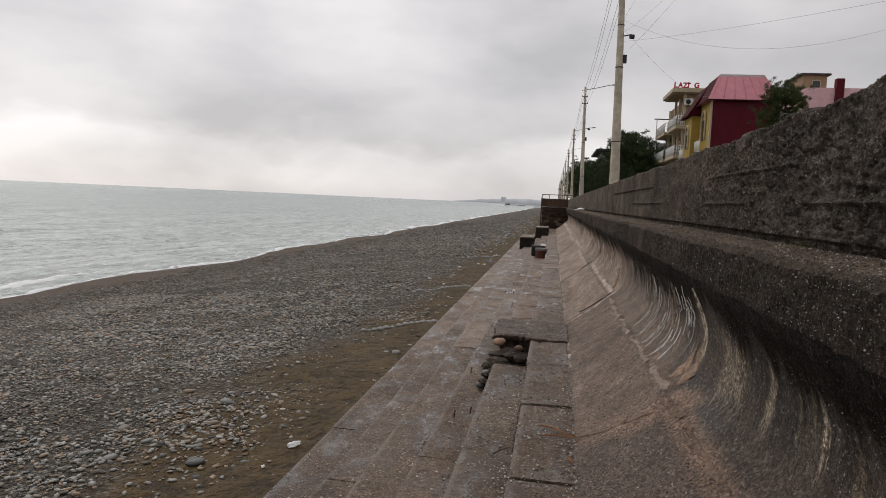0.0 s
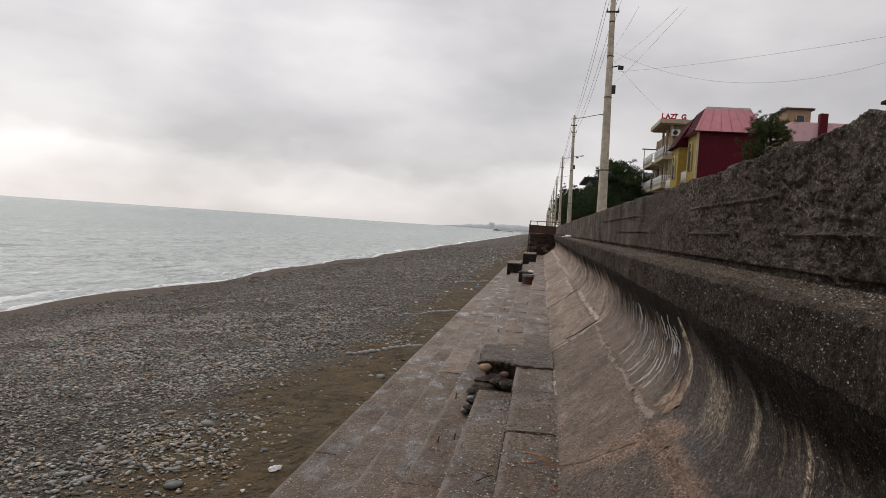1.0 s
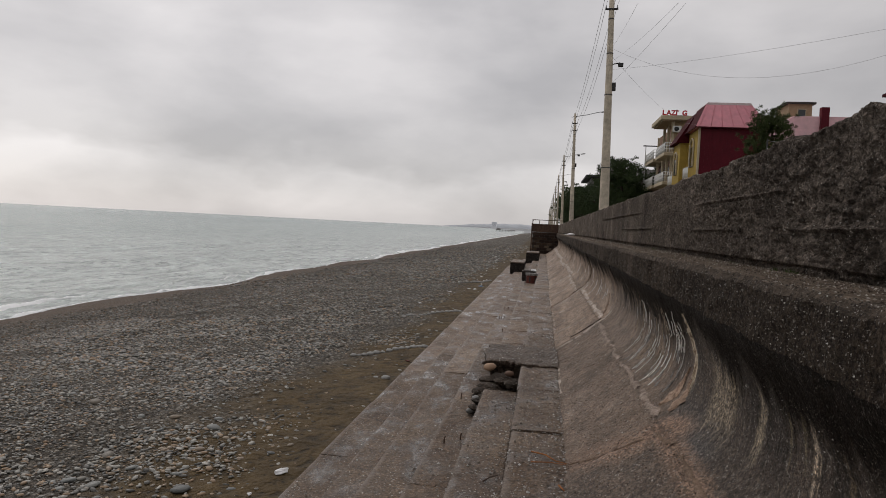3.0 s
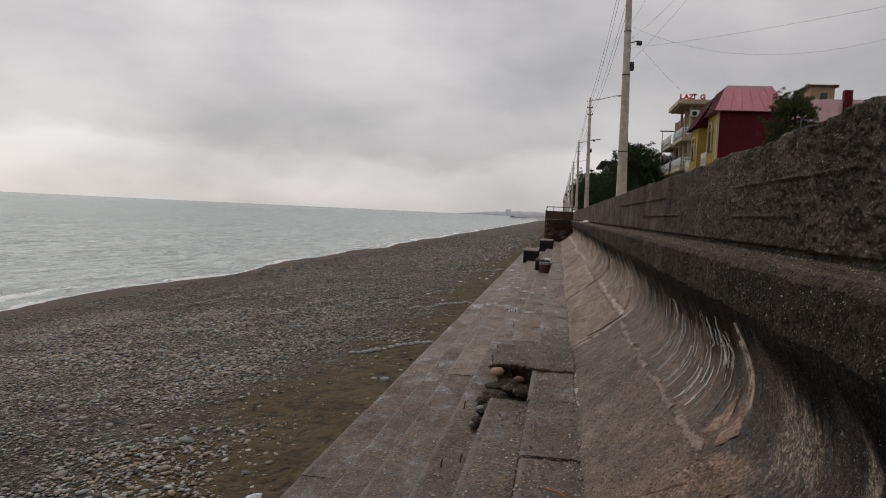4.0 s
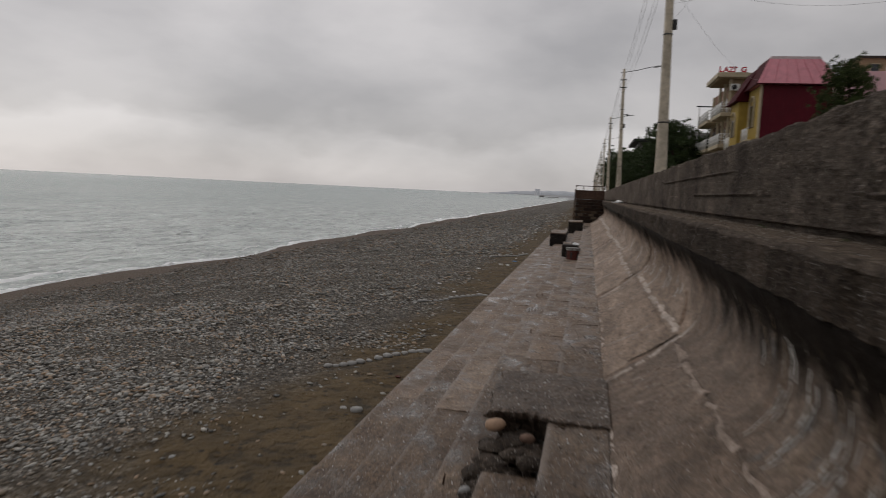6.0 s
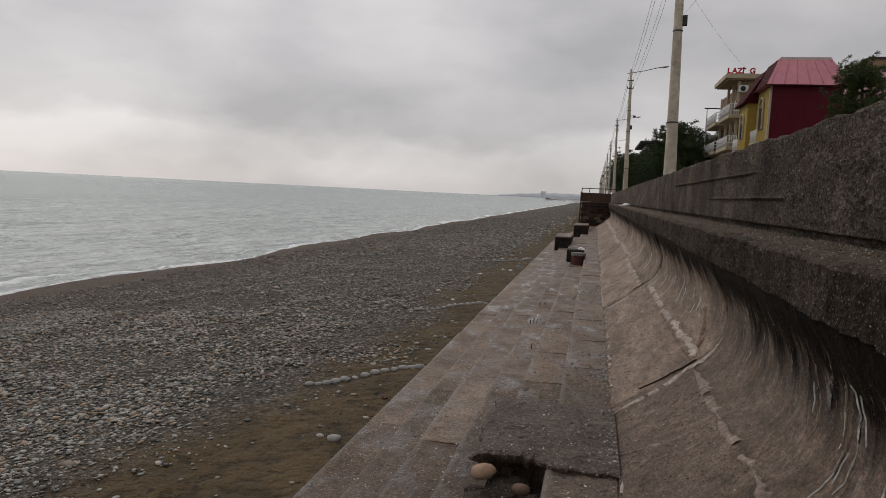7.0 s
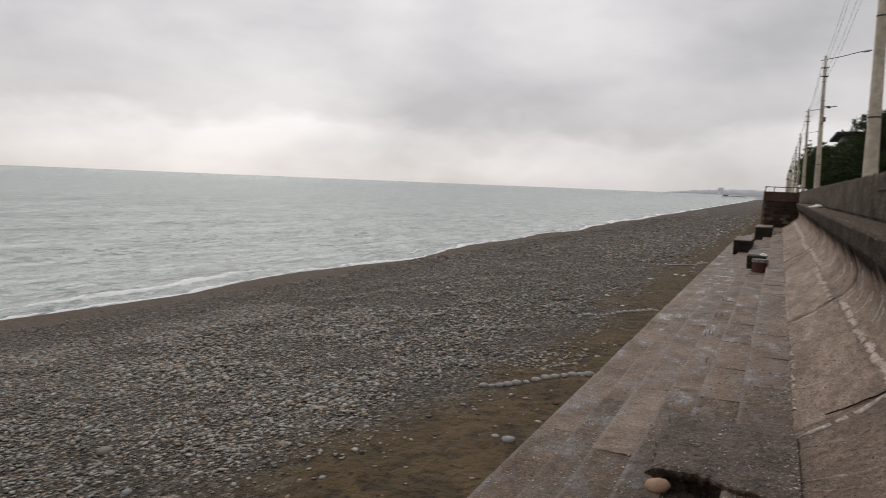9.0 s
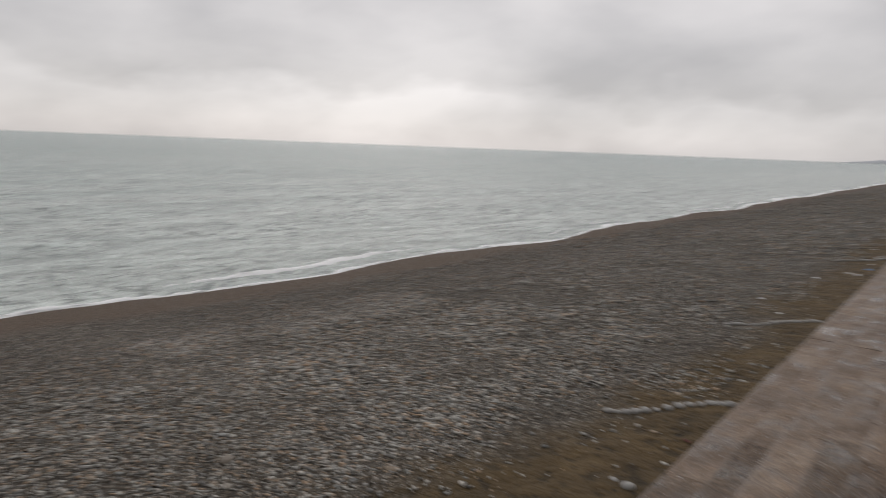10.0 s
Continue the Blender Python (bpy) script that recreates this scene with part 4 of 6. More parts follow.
def revetment_base():
    prof = [(0.215, -0.22)]
    for x0, x1, z in COURSES:
        prof += [(x1 - 0.02, z - 0.24), (x0 + 0.05, z - 0.24)]
    prof += [(-1.84, -1.2), (0.215, -1.2)]
    loft("rubble_bed", prof, span(-9.4, 44, 0.2), M_RUBBLE, REVETMENT, push=rough_push(0.03, 0.02, 2.2), smooth=False)


revetment_base()


def slab_mesh(w, l, h, seed, mat=None):
    """A worn slab: bevelled, with a slightly uneven top and corners knocked off."""
    rng = random.Random(seed)
    bm = bmesh.new()
    vs = bmesh.ops.create_cube(bm, size=1.0, matrix=Matrix.Diagonal((w, l, h, 1)))["verts"]
    for v in vs:
        v.co += Vector((rng.uniform(-0.005, 0.005), rng.uniform(-0.0015, 0.0015), rng.uniform(-0.005, 0.005)))
    tops = [e for e in bm.edges if all(v.co.z > 0 for v in e.verts) and abs(e.verts[0].co.y - e.verts[1].co.y) > 0.05]
    bmesh.ops.bevel(bm, geom=tops, offset=rng.uniform(0.006, 0.014), segments=2, affect="EDGES")
    me = bpy.data.meshes.new("slab")
    bm.to_mesh(me)
    bm.free()
    me.materials.append(mat or M_STEP)
    return me


def lay_courses():
    rng = random.Random(11)
    for c, (x0, x1, z) in enumerate(COURSES):
        kinds = [slab_mesh(x1 - x0 - 0.006, 1.0, 0.34, c * 10 + k) for k in range(4)]
        # slabs past 8.7 m take the mix with painted sheen
        sheen_kinds = [slab_mesh(x1 - x0 - 0.006, 1.0, 0.34, c * 10 + k, M_STEP_SHEEN) for k in range(4)]
        y = -9.0 - rng.uniform(0, 0.6)
        cuts = {0: [1.6, 3.62, 5.05, 7.5, 8.7], 1: [2.2, 4.4, 6.95, 7.5, 8.7]}.get(c, [])
        while y < 43.6:
            long = rng.uniform(1.15, 1.5) if c < 2 else rng.uniform(1.7, 2.3)
            for cut in cuts:
                if y < cut - 0.02 and y + long > cut - 0.35:
                    long = cut - y
                    break
            if (c == 0 and 7.4 < y < 8.6) or (c == 1 and 6.9 < y < 8.6):
                y += long
                continue
            if c == 0 and min(abs(y - 3.62), abs(y - 5.05)) < 0.01:
                y += 0.032
                long -= 0.032
            ob = new("slab", rng.choice(sheen_kinds if y > 8.7 else kinds))
            ob.parent = REVETMENT
            gap = 0.003 if c < 2 else 0.0012
            ob.matrix_world = Matrix.Translation(((x0 + x1) / 2 + rng.uniform(-0.004, 0.004), y + long / 2, z - 0.17 + rng.uniform(-0.004, 0.003) * (1 if c < 2 else 0.4))) @ Euler((rng.uniform(-0.004, 0.004), rng.uniform(-0.012, 0.006), rng.uniform(-0.003, 0.003))).to_matrix().to_4x4() @ Matrix.Diagonal((1, long - gap, 1, 1))
            y += long


lay_courses()


def broken_slab():
    """The thick slab that has lifted: a clean edge beside the wall, broken off and eaten away on its seaward half."""
    bm = bmesh.new()
    nx, ny = 40, 56
    x0, x1, y0, y1 = -0.6, 0.238, 7.46, 8.72

    def broken(u):
        return max(0.0, min(1.0, (0.58 - u) / 0.12))

    grid = []
    for j in range(ny + 1):
        row = []
        for i in range(nx + 1):
            u, v = i / nx, j / ny
            left = x0 + 0.05 * fbm(v * 3.2, 1.2, 0) + 0.018 * fbm(v * 11, 4.2, 0)
            near = y0 + broken(u) * (0.07 + 0.07 * fbm(u * 5, 2.2, 0) + 0.03 * fbm(u * 14, 7, 0)) + 0.008 * fbm(u * 9, 3.3, 0)
            x = left + (x1 - left) * u
            y = near + (y1 - near) * v
            worn = max(0.0, 1 - u * 22) + max(0.0, 1 - v * 34)
            z = 0.03 + 0.01 * fbm(x * 4, y * 4, 3) + 0.006 * fbm(x * 16, y * 16, 5) - 0.014 * min(1.0, worn) - 0.03 * max(0, v - 0.85) / 0.15
            row.append(bm.verts.new((x, y, z)))
        grid.append(row)
    for j in range(ny):
        for i in range(nx):
            bm.faces.new((grid[j][i], grid[j][i + 1], grid[j + 1][i + 1], grid[j + 1][i]))
    rim = [grid[0][i] for i in range(nx + 1)] + [grid[j][nx] for j in range(1, ny + 1)] + [grid[ny][i] for i in range(nx - 1, -1, -1)] + [grid[j][0] for j in range(ny - 1, 0, -1)]
    last = rim
    for d, (down, inward) in enumerate(((0.018, 0.0), (0.045, 0.012), (0.075, 0.05), (0.11, 0.075), (0.2, 0.09))):
        ring = []
        for k, v in enumerate(rim):
            x, y = v.co.x, v.co.y
            rough = broken((x - x0) / (x1 - x0)) if y < 8.0 else 0.25
            eat = inward * (0.75 + 0.5 * rough) + 0.03 * (0.2 + rough) * fbm(x * 9, y * 9, d * 1.3)
            ring.append(bm.verts.new((x + (eat if x < -0.45 else 0.0), y + (eat if y < 7.9 else 0.0), v.co.z - down + 0.01 * fbm(x * 14, y * 14, d + 2.0))))
        for k in range(len(rim)):
            m = (k + 1) % len(rim)
            bm.faces.new((last[k], ring[k], ring[m], last[m]))
        last = ring
    bm.faces.new(last)
    bmesh.ops.recalc_face_normals(bm, faces=bm.faces)
    return part("broken_slab", bm, M_STEP_DARK, REVETMENT, "cracked lifted slab with a rough broken edge")


M_STEP_DARK = concrete("old_step_concrete", (0.072, 0.049, 0.034), (0.112, 0.08, 0.058), (0.18, 0.138, 0.105), 0.9, 0.05, 0.55, 0.35, 1.2, 1.1, 1.1).m
broken_slab()


# ---------- stones ----------
def stone_mesh(name, seed, sub, flat, mat):
    bm = bmesh.new()
    bmesh.ops.create_icosphere(bm, subdivisions=sub, radius=0.5)
    for v in bm.verts:
        d = 1 + 0.22 * fbm(v.co.x * 1.6 + seed * 3.3, v.co.y * 1.6, v.co.z * 1.6)
        v.co = Vector((v.co.x * d, v.co.y * d * 0.78, v.co.z * d * flat))
    me = bpy.data.meshes.new(name)
    bm.to_mesh(me)
    bm.free()
    me.materials.append(mat)
    me.shade_smooth()
    return me


COBBLES = [stone_mesh("cobble", k, 2, 0.26 + 0.05 * (k % 3), M_COBBLE) for k in range(6)]


def cobbles():
    """Larger single stones on the sand and along the near edge of the shingle."""
    rng = random.Random(5)
    spots = [(-5.14, 7.31, 0.2), (-3.22, 6.46, 0.17), (-3.78, 8.05, 0.15), (-3.8, 5.6, 0.17), (-3.02, 5.79, 0.13), (-2.37, 5.9, 0.1), (-2.27, 6.12, 0.11), (-2.71, 4.92, 0.2), (-3.43, 4.87, 0.17), (-3.7, 4.95, 0.16), (-2.88, 5.28, 0.1),
             (-2.91, 5.21, 0.13), (-3.35, 5.26, 0.14), (-3.34, 6.8, 0.12), (-3.74, 5.96, 0.12), (-3.87, 6.84, 0.14), (-2.36, 5.07, 0.08), (-4.24, 6.81, 0.12), (-4.68, 7.0, 0.13), (-5.7, 7.63, 0.13), (-5.34, 9.73, 0.13)]
    while len(spots) < 250:
        y = rng.uniform(4.2, 17)
        x = rng.choice((rng.gauss(-3.5, 0.6), rng.uniform(-7.5, -3.2), rng.uniform(-7.5, -3.2), rng.uniform(-7.5, -3.2)))
        if -8 < x < -2.1 and not (x > -2.7 and y < 7):
            spots.append((x, y, rng.uniform(0.035, 0.06 + 0.05 * rng.random() ** 4)))
    for x, y, s in spots:
        s *= 0.82 if s > 0.09 else 1.0
        ob = new("cobble", rng.choice(COBBLES))
        ob.parent = GROUND
        ob.matrix_world = Matrix.Translation((x, y, beach_height(x, y) + 0.1 * s)) @ Euler((rng.uniform(-0.15, 0.15), rng.uniform(-0.15, 0.15), rng.uniform(0, 6.3))).to_matrix().to_4x4() @ Matrix.Scale(s, 4)


cobbles()


def shingle():
    """All the small stones of the beach in one mesh."""
    rng = np.random.default_rng(7)
    bm = bmesh.new()
    bmesh.ops.create_icosphere(bm, subdivisions=1, radius=0.5)
    tv = np.array([v.co[:] for v in bm.verts])
    tf = np.array([[v.index for v in f.verts] for f in bm.faces])
    bm.free()
    zones = ((3.6, 9, -8.5, -2.05, 760, 0.031), (9, 15, -10.5, -2.05, 520, 0.043), (6, 15, -14.2, -8.5, 320, 0.036), (15, 26, -14.2, -2.7, 200, 0.046), (26, 45, -14.2, -2.5, 60, 0.078), (45, 90, -13.5, -1.8, 9, 0.11), (4, 26, -3.2, -1.95, 14, 0.04), (-9, 3.6, -13, -2.05, 40, 0.06))
    parts = []
    for y0, y1, x0, x1, per, size in zones:
        n = int((y1 - y0) * (x1 - x0) * per)
        xs, ys = rng.uniform(x0, x1, n), rng.uniform(y0, y1, n)
        wob = np.array([fbm(a * 0.5, b * 0.5, 0.9) for a, b in zip(xs, ys)])
        near = (rng.random(n) < np.clip((-2.35 + 0.5 * np.clip((ys - 8) / 3.5, 0, 1) + 1.9 * wob - xs) / 2.2, 0, 1) ** 1.5) | (x1 > -2.0)
        patch = np.array([fbm(a * 0.35, b * 0.35, 4.9) for a, b in zip(xs, ys)])
        ok = near & ((patch < 0.3) | (rng.random(n) < 0.35)) & (xs > -13.3 + 0.9 * wob + rng.exponential(0.6, n))
        xs, ys, wob = xs[ok], ys[ok], wob[ok]
        n = len(xs)
        s = size * np.clip(np.exp(rng.normal(0, 0.45, n)), 0.35, 2.2) * (1 + 0.35 * wob)
        zs = np.array([beach_height(a, b) for a, b in zip(xs, ys)])
        a = rng.uniform(0, 2 * np.pi, n)
        flat, wide = rng.uniform(0.16, 0.36, n), rng.uniform(0.5, 0.9, n)
        loc = np.stack([np.outer(s, tv[:, 0]), np.outer(s * wide, tv[:, 1]), np.outer(s * flat, tv[:, 2])], -1)
        loc *= 1 + rng.normal(0, 0.07, loc.shape)
        ca, sa = np.cos(a)[:, None], np.sin(a)[:, None]
        vx = loc[..., 0] * ca - loc[..., 1] * sa + xs[:, None]
        vy = loc[..., 0] * sa + loc[..., 1] * ca + ys[:, None]
        vz = loc[..., 2] + (zs + 0.12 * s)[:, None] + rng.normal(0, 0.16, n)[:, None] * loc[..., 0] + rng.normal(0, 0.12, n)[:, None] * loc[..., 1]
        parts.append(np.stack([vx, vy, vz], -1).reshape(-1, 3))
    v = np.concatenate(parts)
    count = len(v) // len(tv)
    f = (tf[None] + (np.arange(count) * len(tv))[:, None, None]).reshape(-1, 3)
    me = bpy.data.meshes.new("shingle")
    me.vertices.add(len(v))
    me.vertices.foreach_set("co", v.astype(np.float32).ravel())
    me.loops.add(f.size)
    me.loops.foreach_set("vertex_index", f.astype(np.int32).ravel())
    me.polygons.add(len(f))
    me.polygons.foreach_set("loop_start", np.arange(0, f.size, 3, dtype=np.int32))
    me.polygons.foreach_set("loop_total", np.full(len(f), 3, dtype=np.int32))
    me.update(calc_edges=True)
    me.materials.append(M_PEBBLE)
    me.shade_smooth()
    return tagged(new("shingle", me), "small rounded grey and brown beach pebbles", "pebbles", kind="stuff")


shingle()


def grit(name, label, spots, mat):
    """Tiny loose stones, all in one mesh. spots: x, y, z, size."""
    rng = np.random.default_rng(12)
    tv = np.array([(1, 0, 0), (-1, 0, 0), (0, 1, 0), (0, -1, 0), (0, 0, 1), (0, 0, -1)]) * 0.5
    tf = np.array([(0, 2, 4), (2, 1, 4), (1, 3, 4), (3, 0, 4), (2, 0, 5), (1, 2, 5), (3, 1, 5), (0, 3, 5)])
    s = np.array(spots)
    n = len(s)
    loc = tv[None] * s[:, 3][:, None, None] * np.array([1, 0.8, 0.6]) * rng.uniform(0.7, 1.3, (n, 6, 1))
    a = rng.uniform(0, 6.28, n)[:, None]
    v = np.stack([loc[..., 0] * np.cos(a) - loc[..., 1] * np.sin(a), loc[..., 0] * np.sin(a) + loc[..., 1] * np.cos(a), loc[..., 2]], -1) + s[:, None, :3]
    f = (tf[None] + (np.arange(n) * 6)[:, None, None]).reshape(-1, 3)
    return tagged(mesh_object(name, v.reshape(-1, 3), f, mat), label, "grit", kind="stuff")


def scatter_grit():
    rng = random.Random(77)
    spots = []
    for _ in range(11000):
        y = 2.2 + 14 * rng.random() ** 1.6
        c = rng.choice((0, 0, 0, 1, 1, 2, 3, 4, 5))
        x0, x1, z = COURSES[c]
        if (c == 1 and 6.9 < y < 7.55) or (c < 2 and 8.6 < y < 9.05):
            continue
        if c < 2 and 7.4 < y < 8.65:
            z = 0.03
        x = rng.uniform(x0, x1) if rng.random() < 0.6 else x1 - abs(rng.gauss(0, 0.05))
        if x > x0:
            spots.append((x, y, z + 0.003, rng.choice((0.006, 0.008, 0.01, 0.014, 0.02)) * rng.uniform(0.7, 1.5)))
    grit("step_grit", "fine gravel and shell grit scattered on the steps", spots, M_GRIT)
    spots = []
    for _ in range(9500):
        y = 1.8 + 16 * rng.random() ** 1.4
        x = rng.uniform(LEDGE_X + 0.05, PARAPET_X - 0.01)
        if rng.random() < 0.45:
            x = PARAPET_X - 0.02 - abs(rng.gauss(0, 0.13))
        x = max(x, LEDGE_X + 0.04)
        spots.append((x, y, ledge_top(x) + 0.002 + rng.uniform(0, 0.008), rng.choice((0.003, 0.004, 0.005, 0.006, 0.008, 0.012)) * rng.uniform(0.8, 1.2)))
    grit("ledge_gravel", "brown gravel lying along the ledge", spots, M_GRAVEL)


def gravel_material(name, stops):
    m = Mat(name, 0.8, 0.2)
    m.colour(m.ramp(m.rnd(True), *stops))
    return m.m


M_GRIT = gravel_material("pale_grit", ((0.0, (0.16, 0.125, 0.1)), (0.45, (0.27, 0.235, 0.205)), (0.75, (0.42, 0.4, 0.38)), (1.0, (0.75, 0.73, 0.71))))
M_GRAVEL = gravel_material("brown_gravel", ((0.0, (0.05, 0.036, 0.027)), (0.45, (0.15, 0.115, 0.088)), (0.78, (0.29, 0.24, 0.195)), (1.0, (0.66, 0.62, 0.56))))
scatter_grit()


def exposed_stones(name, label, ob, count, y0, y1, sizes, mat, seed, facing):
    """Small stones standing out of a rough concrete face, denser towards the near end; facing picks the faces by centre and normal."""
    rng = np.random.default_rng(seed)
    me = ob.data
    n = len(me.polygons)
    normal, centre, area = np.empty(n * 3), np.empty(n * 3), np.empty(n)
    me.polygons.foreach_get("normal", normal)
    me.polygons.foreach_get("center", centre)
    me.polygons.foreach_get("area", area)
    normal, centre = normal.reshape(-1, 3), centre.reshape(-1, 3)
    weight = area * facing(centre, normal) * (centre[:, 1] > y0) * (centre[:, 1] < y1) / np.maximum(2.0, centre[:, 1])
    picks = rng.choice(n, count, p=weight / weight.sum())
    spots = []
    for i in picks:
        co = [me.vertices[v].co for v in me.polygons[i].vertices[:4]]
        u, v = rng.random(2)
        p = co[0].lerp(co[1], u).lerp(co[-1].lerp(co[-2], u), v) if len(co) == 4 else co[0]
        spots.append((p.x, p.y, p.z, rng.choice(sizes) * rng.uniform(0.7, 1.3)))
    return grit(name, label, spots, mat)


M_FLECK = gravel_material("exposed_aggregate", ((0.0, (0.03, 0.024, 0.02)), (0.5, (0.075, 0.06, 0.048)), (0.82, (0.17, 0.145, 0.12)), (0.95, (0.34, 0.31, 0.275)), (1.0, (0.62, 0.6, 0.57))))
M_APRON_FLECK = gravel_material("apron_aggregate", ((0.0, (0.04, 0.03, 0.023)), (0.35, (0.12, 0.085, 0.062)), (0.7, (0.27, 0.21, 0.165)), (0.92, (0.4, 0.345, 0.29)), (1.0, (0.66, 0.63, 0.59))))
SMALL = (0.005, 0.006, 0.008, 0.01, 0.014)
exposed_stones("ledge_aggregate", "small stones showing in the ledge concrete", LEDGE_BEAM, 8000, 1.8, 14.0, (0.004, 0.005, 0.006, 0.008, 0.011), M_FLECK, 5, lambda c, n: (c[:, 0] < LEDGE_X + 0.06) * (c[:, 2] > 1.13))
exposed_stones("parapet_aggregate", "small stones showing in the parapet concrete", WALL, 13000, 1.8, 16.0, SMALL, M_FLECK, 6, lambda c, n: (n[:, 0] < -0.2) * 1.0)
for bay in [ob for ob in CURVED.children if ob.name.startswith(("apron_slab", "curved_panel"))]:
    y0, y1 = bay.data.vertices[0].co.y, bay.data.vertices[-1].co.y
    if y1 < 2.5 or y0 > 10.0:
        continue
    count = 3000 if y0 > 8 else 6500
    if bay.name.startswith("apron_slab"):
        exposed_stones("apron_aggregate", "small stones showing in the sloping concrete", bay, count, 1.8, 14.0, SMALL, M_APRON_FLECK, int(y0) + 20, lambda c, n: (n[:, 2] > 0.4) * (c[:, 0] < 0.74))
    else:
        exposed_stones("wall_aggregate", "small stones showing in the curved concrete", bay, count // 3, 1.8, 14.0, SMALL[:3], M_FLECK, int(y0) + 30, lambda c, n: (n[:, 0] < -0.1) * (c[:, 2] < 0.95) * (c[:, 2] > 0.39))


# ---------- brick platform at the end of the steps ----------
def brick_material():
    m = Mat("old_brick", 0.85, 0.25)
    c = m.ramp(m.rnd(), (0.0, (0.026, 0.017, 0.013)), (0.5, (0.05, 0.03, 0.021)), (0.85, (0.085, 0.058, 0.04)), (1.0, (0.17, 0.135, 0.1)))
    c = m.mix(0.7, c, m.ramp(m.noise(12, 4, 0.7), (0.3, 0.55), (0.7, 1.3)), "MULTIPLY")
    m.colour(c)
    m.bump(m.noise(30, 4, 0.7), 0.6, 0.01)
    return m.m


def platform():
    root = empty("brick_platform", Matrix.Translation((0.05, 45, 0)))
    tagged(root, "dark brick and rusted-steel platform with a pipe rail", "platform")
    w = Matrix.Translation((-0.05, -45, 0))

    def put(ob):
        ob.matrix_parent_inverse = w
        return ob

    put(box("core", -0.7, 1.4, 44.06, 47.5, -1.2, 1.36, M_RUBBLE, root))
    put(box("steel_apron", -0.74, 0.92, 44.0, 47.6, 1.38, 1.9, M_RUST, root, 0.01, "rust-brown sheet metal skirt"))
    brick = brick_material()
    rng = random.Random(3)
    me = slab_mesh(0.3, 0.1, 0.15, 4)
    me.materials[0] = brick
    rows = span(-0.45, 1.2, 0.165)
    for j, z in enumerate(rows):
        x = -0.72 + (0.16 if j % 2 else 0)
        while x < 0.98:
            ob = new("brick", me)
            ob.parent = root
            ob.matrix_parent_inverse = w
            ob.matrix_basis = Matrix.Translation((x + 0.15, 44.03 - rng.uniform(0, 0.025), z + 0.08)) @ Matrix.Diagonal((rng.uniform(0.95, 1.0), 1, rng.uniform(0.9, 1), 1))
            x += 0.315
    for x in (-0.73, -0.3, 0.28, 0.86):
        put(tube("rail_post", [(x, 44.05, 1.9), (x, 44.05, 2.15)], 0.022, M_RUST, root))
    put(tube("top_rail", [(-0.75, 44.05, 2.15), (1.2, 44.05, 2.16)], 0.025, M_RUST, root))
    put(tube("side_rail", [(-0.74, 44.05, 2.15), (-0.74, 47.5, 2.15)], 0.025, M_RUST, root))
    put(tube("corner_post", [(-0.78, 43.98, -0.75), (-0.76, 43.98, 1.95)], 0.045, M_RUST, root, label="rusted corner tube"))


platform()


def end_block(x0, x1, y0, y1, z0, z1, seed):
    """A raised block of the steps: black sides under a worn tread."""
    root = empty("concrete_block", Matrix.Translation(((x0 + x1) / 2, (y0 + y1) / 2, z0)))
    w = root.matrix_world.inverted()
    for name, za, zb, mat, label in (("body", z0, z1 - 0.05, M_BLOCK, "black sides"), ("tread", z1 - 0.047, z1, M_STEP_SHEEN, "worn pale tread")):
        bm = bmesh.new()
        add_box(bm, x0, x1, y0, y1, za, zb, 0.012)
        bmesh.ops.subdivide_edges(bm, edges=bm.edges[:], cuts=3, use_grid_fill=True)
        for v in bm.verts:
            v.co += Vector((0.03 * fbm(v.co.y * 3, v.co.z * 5, seed), 0.04 * fbm(v.co.x * 4, v.co.z * 4, seed), 0.01 * fbm(v.co.x * 4, v.co.y * 3, seed)))
        ob = part(name, bm, mat, root, label)
        ob.matrix_parent_inverse = w
    return tagged(root, "raised concrete block with black sides", "block", group="blocks on the steps")


M_BLOCK = concrete("black_concrete", (0.008, 0.007, 0.006), (0.02, 0.016, 0.014), (0.045, 0.036, 0.03), 0.3).m
end_block(-1.4, -0.79, 30.5, 33.2, -0.62, 0.02, 1.0)
end_block(-0.87, -0.19, 36.9, 39.6, -0.4, 0.28, 4.0)


# ---------- poles and wires ----------
POLES = [22.5 + 26.5 * k for k in range(11)]
LEAN = radians(-1.15)
POLE_X, POLE_Z, POLE_SIZE, POLE_H = 1.9, 1.262, 0.731, 11.75


def pole_point(k, h, side=0.0):
    """A point at height h of the pole's own measure on pole k, side inland."""
    return (POLE_X + POLE_SIZE * (math.sin(LEAN) * h + side), POLES[k], POLE_Z + POLE_SIZE * math.cos(LEAN) * h)


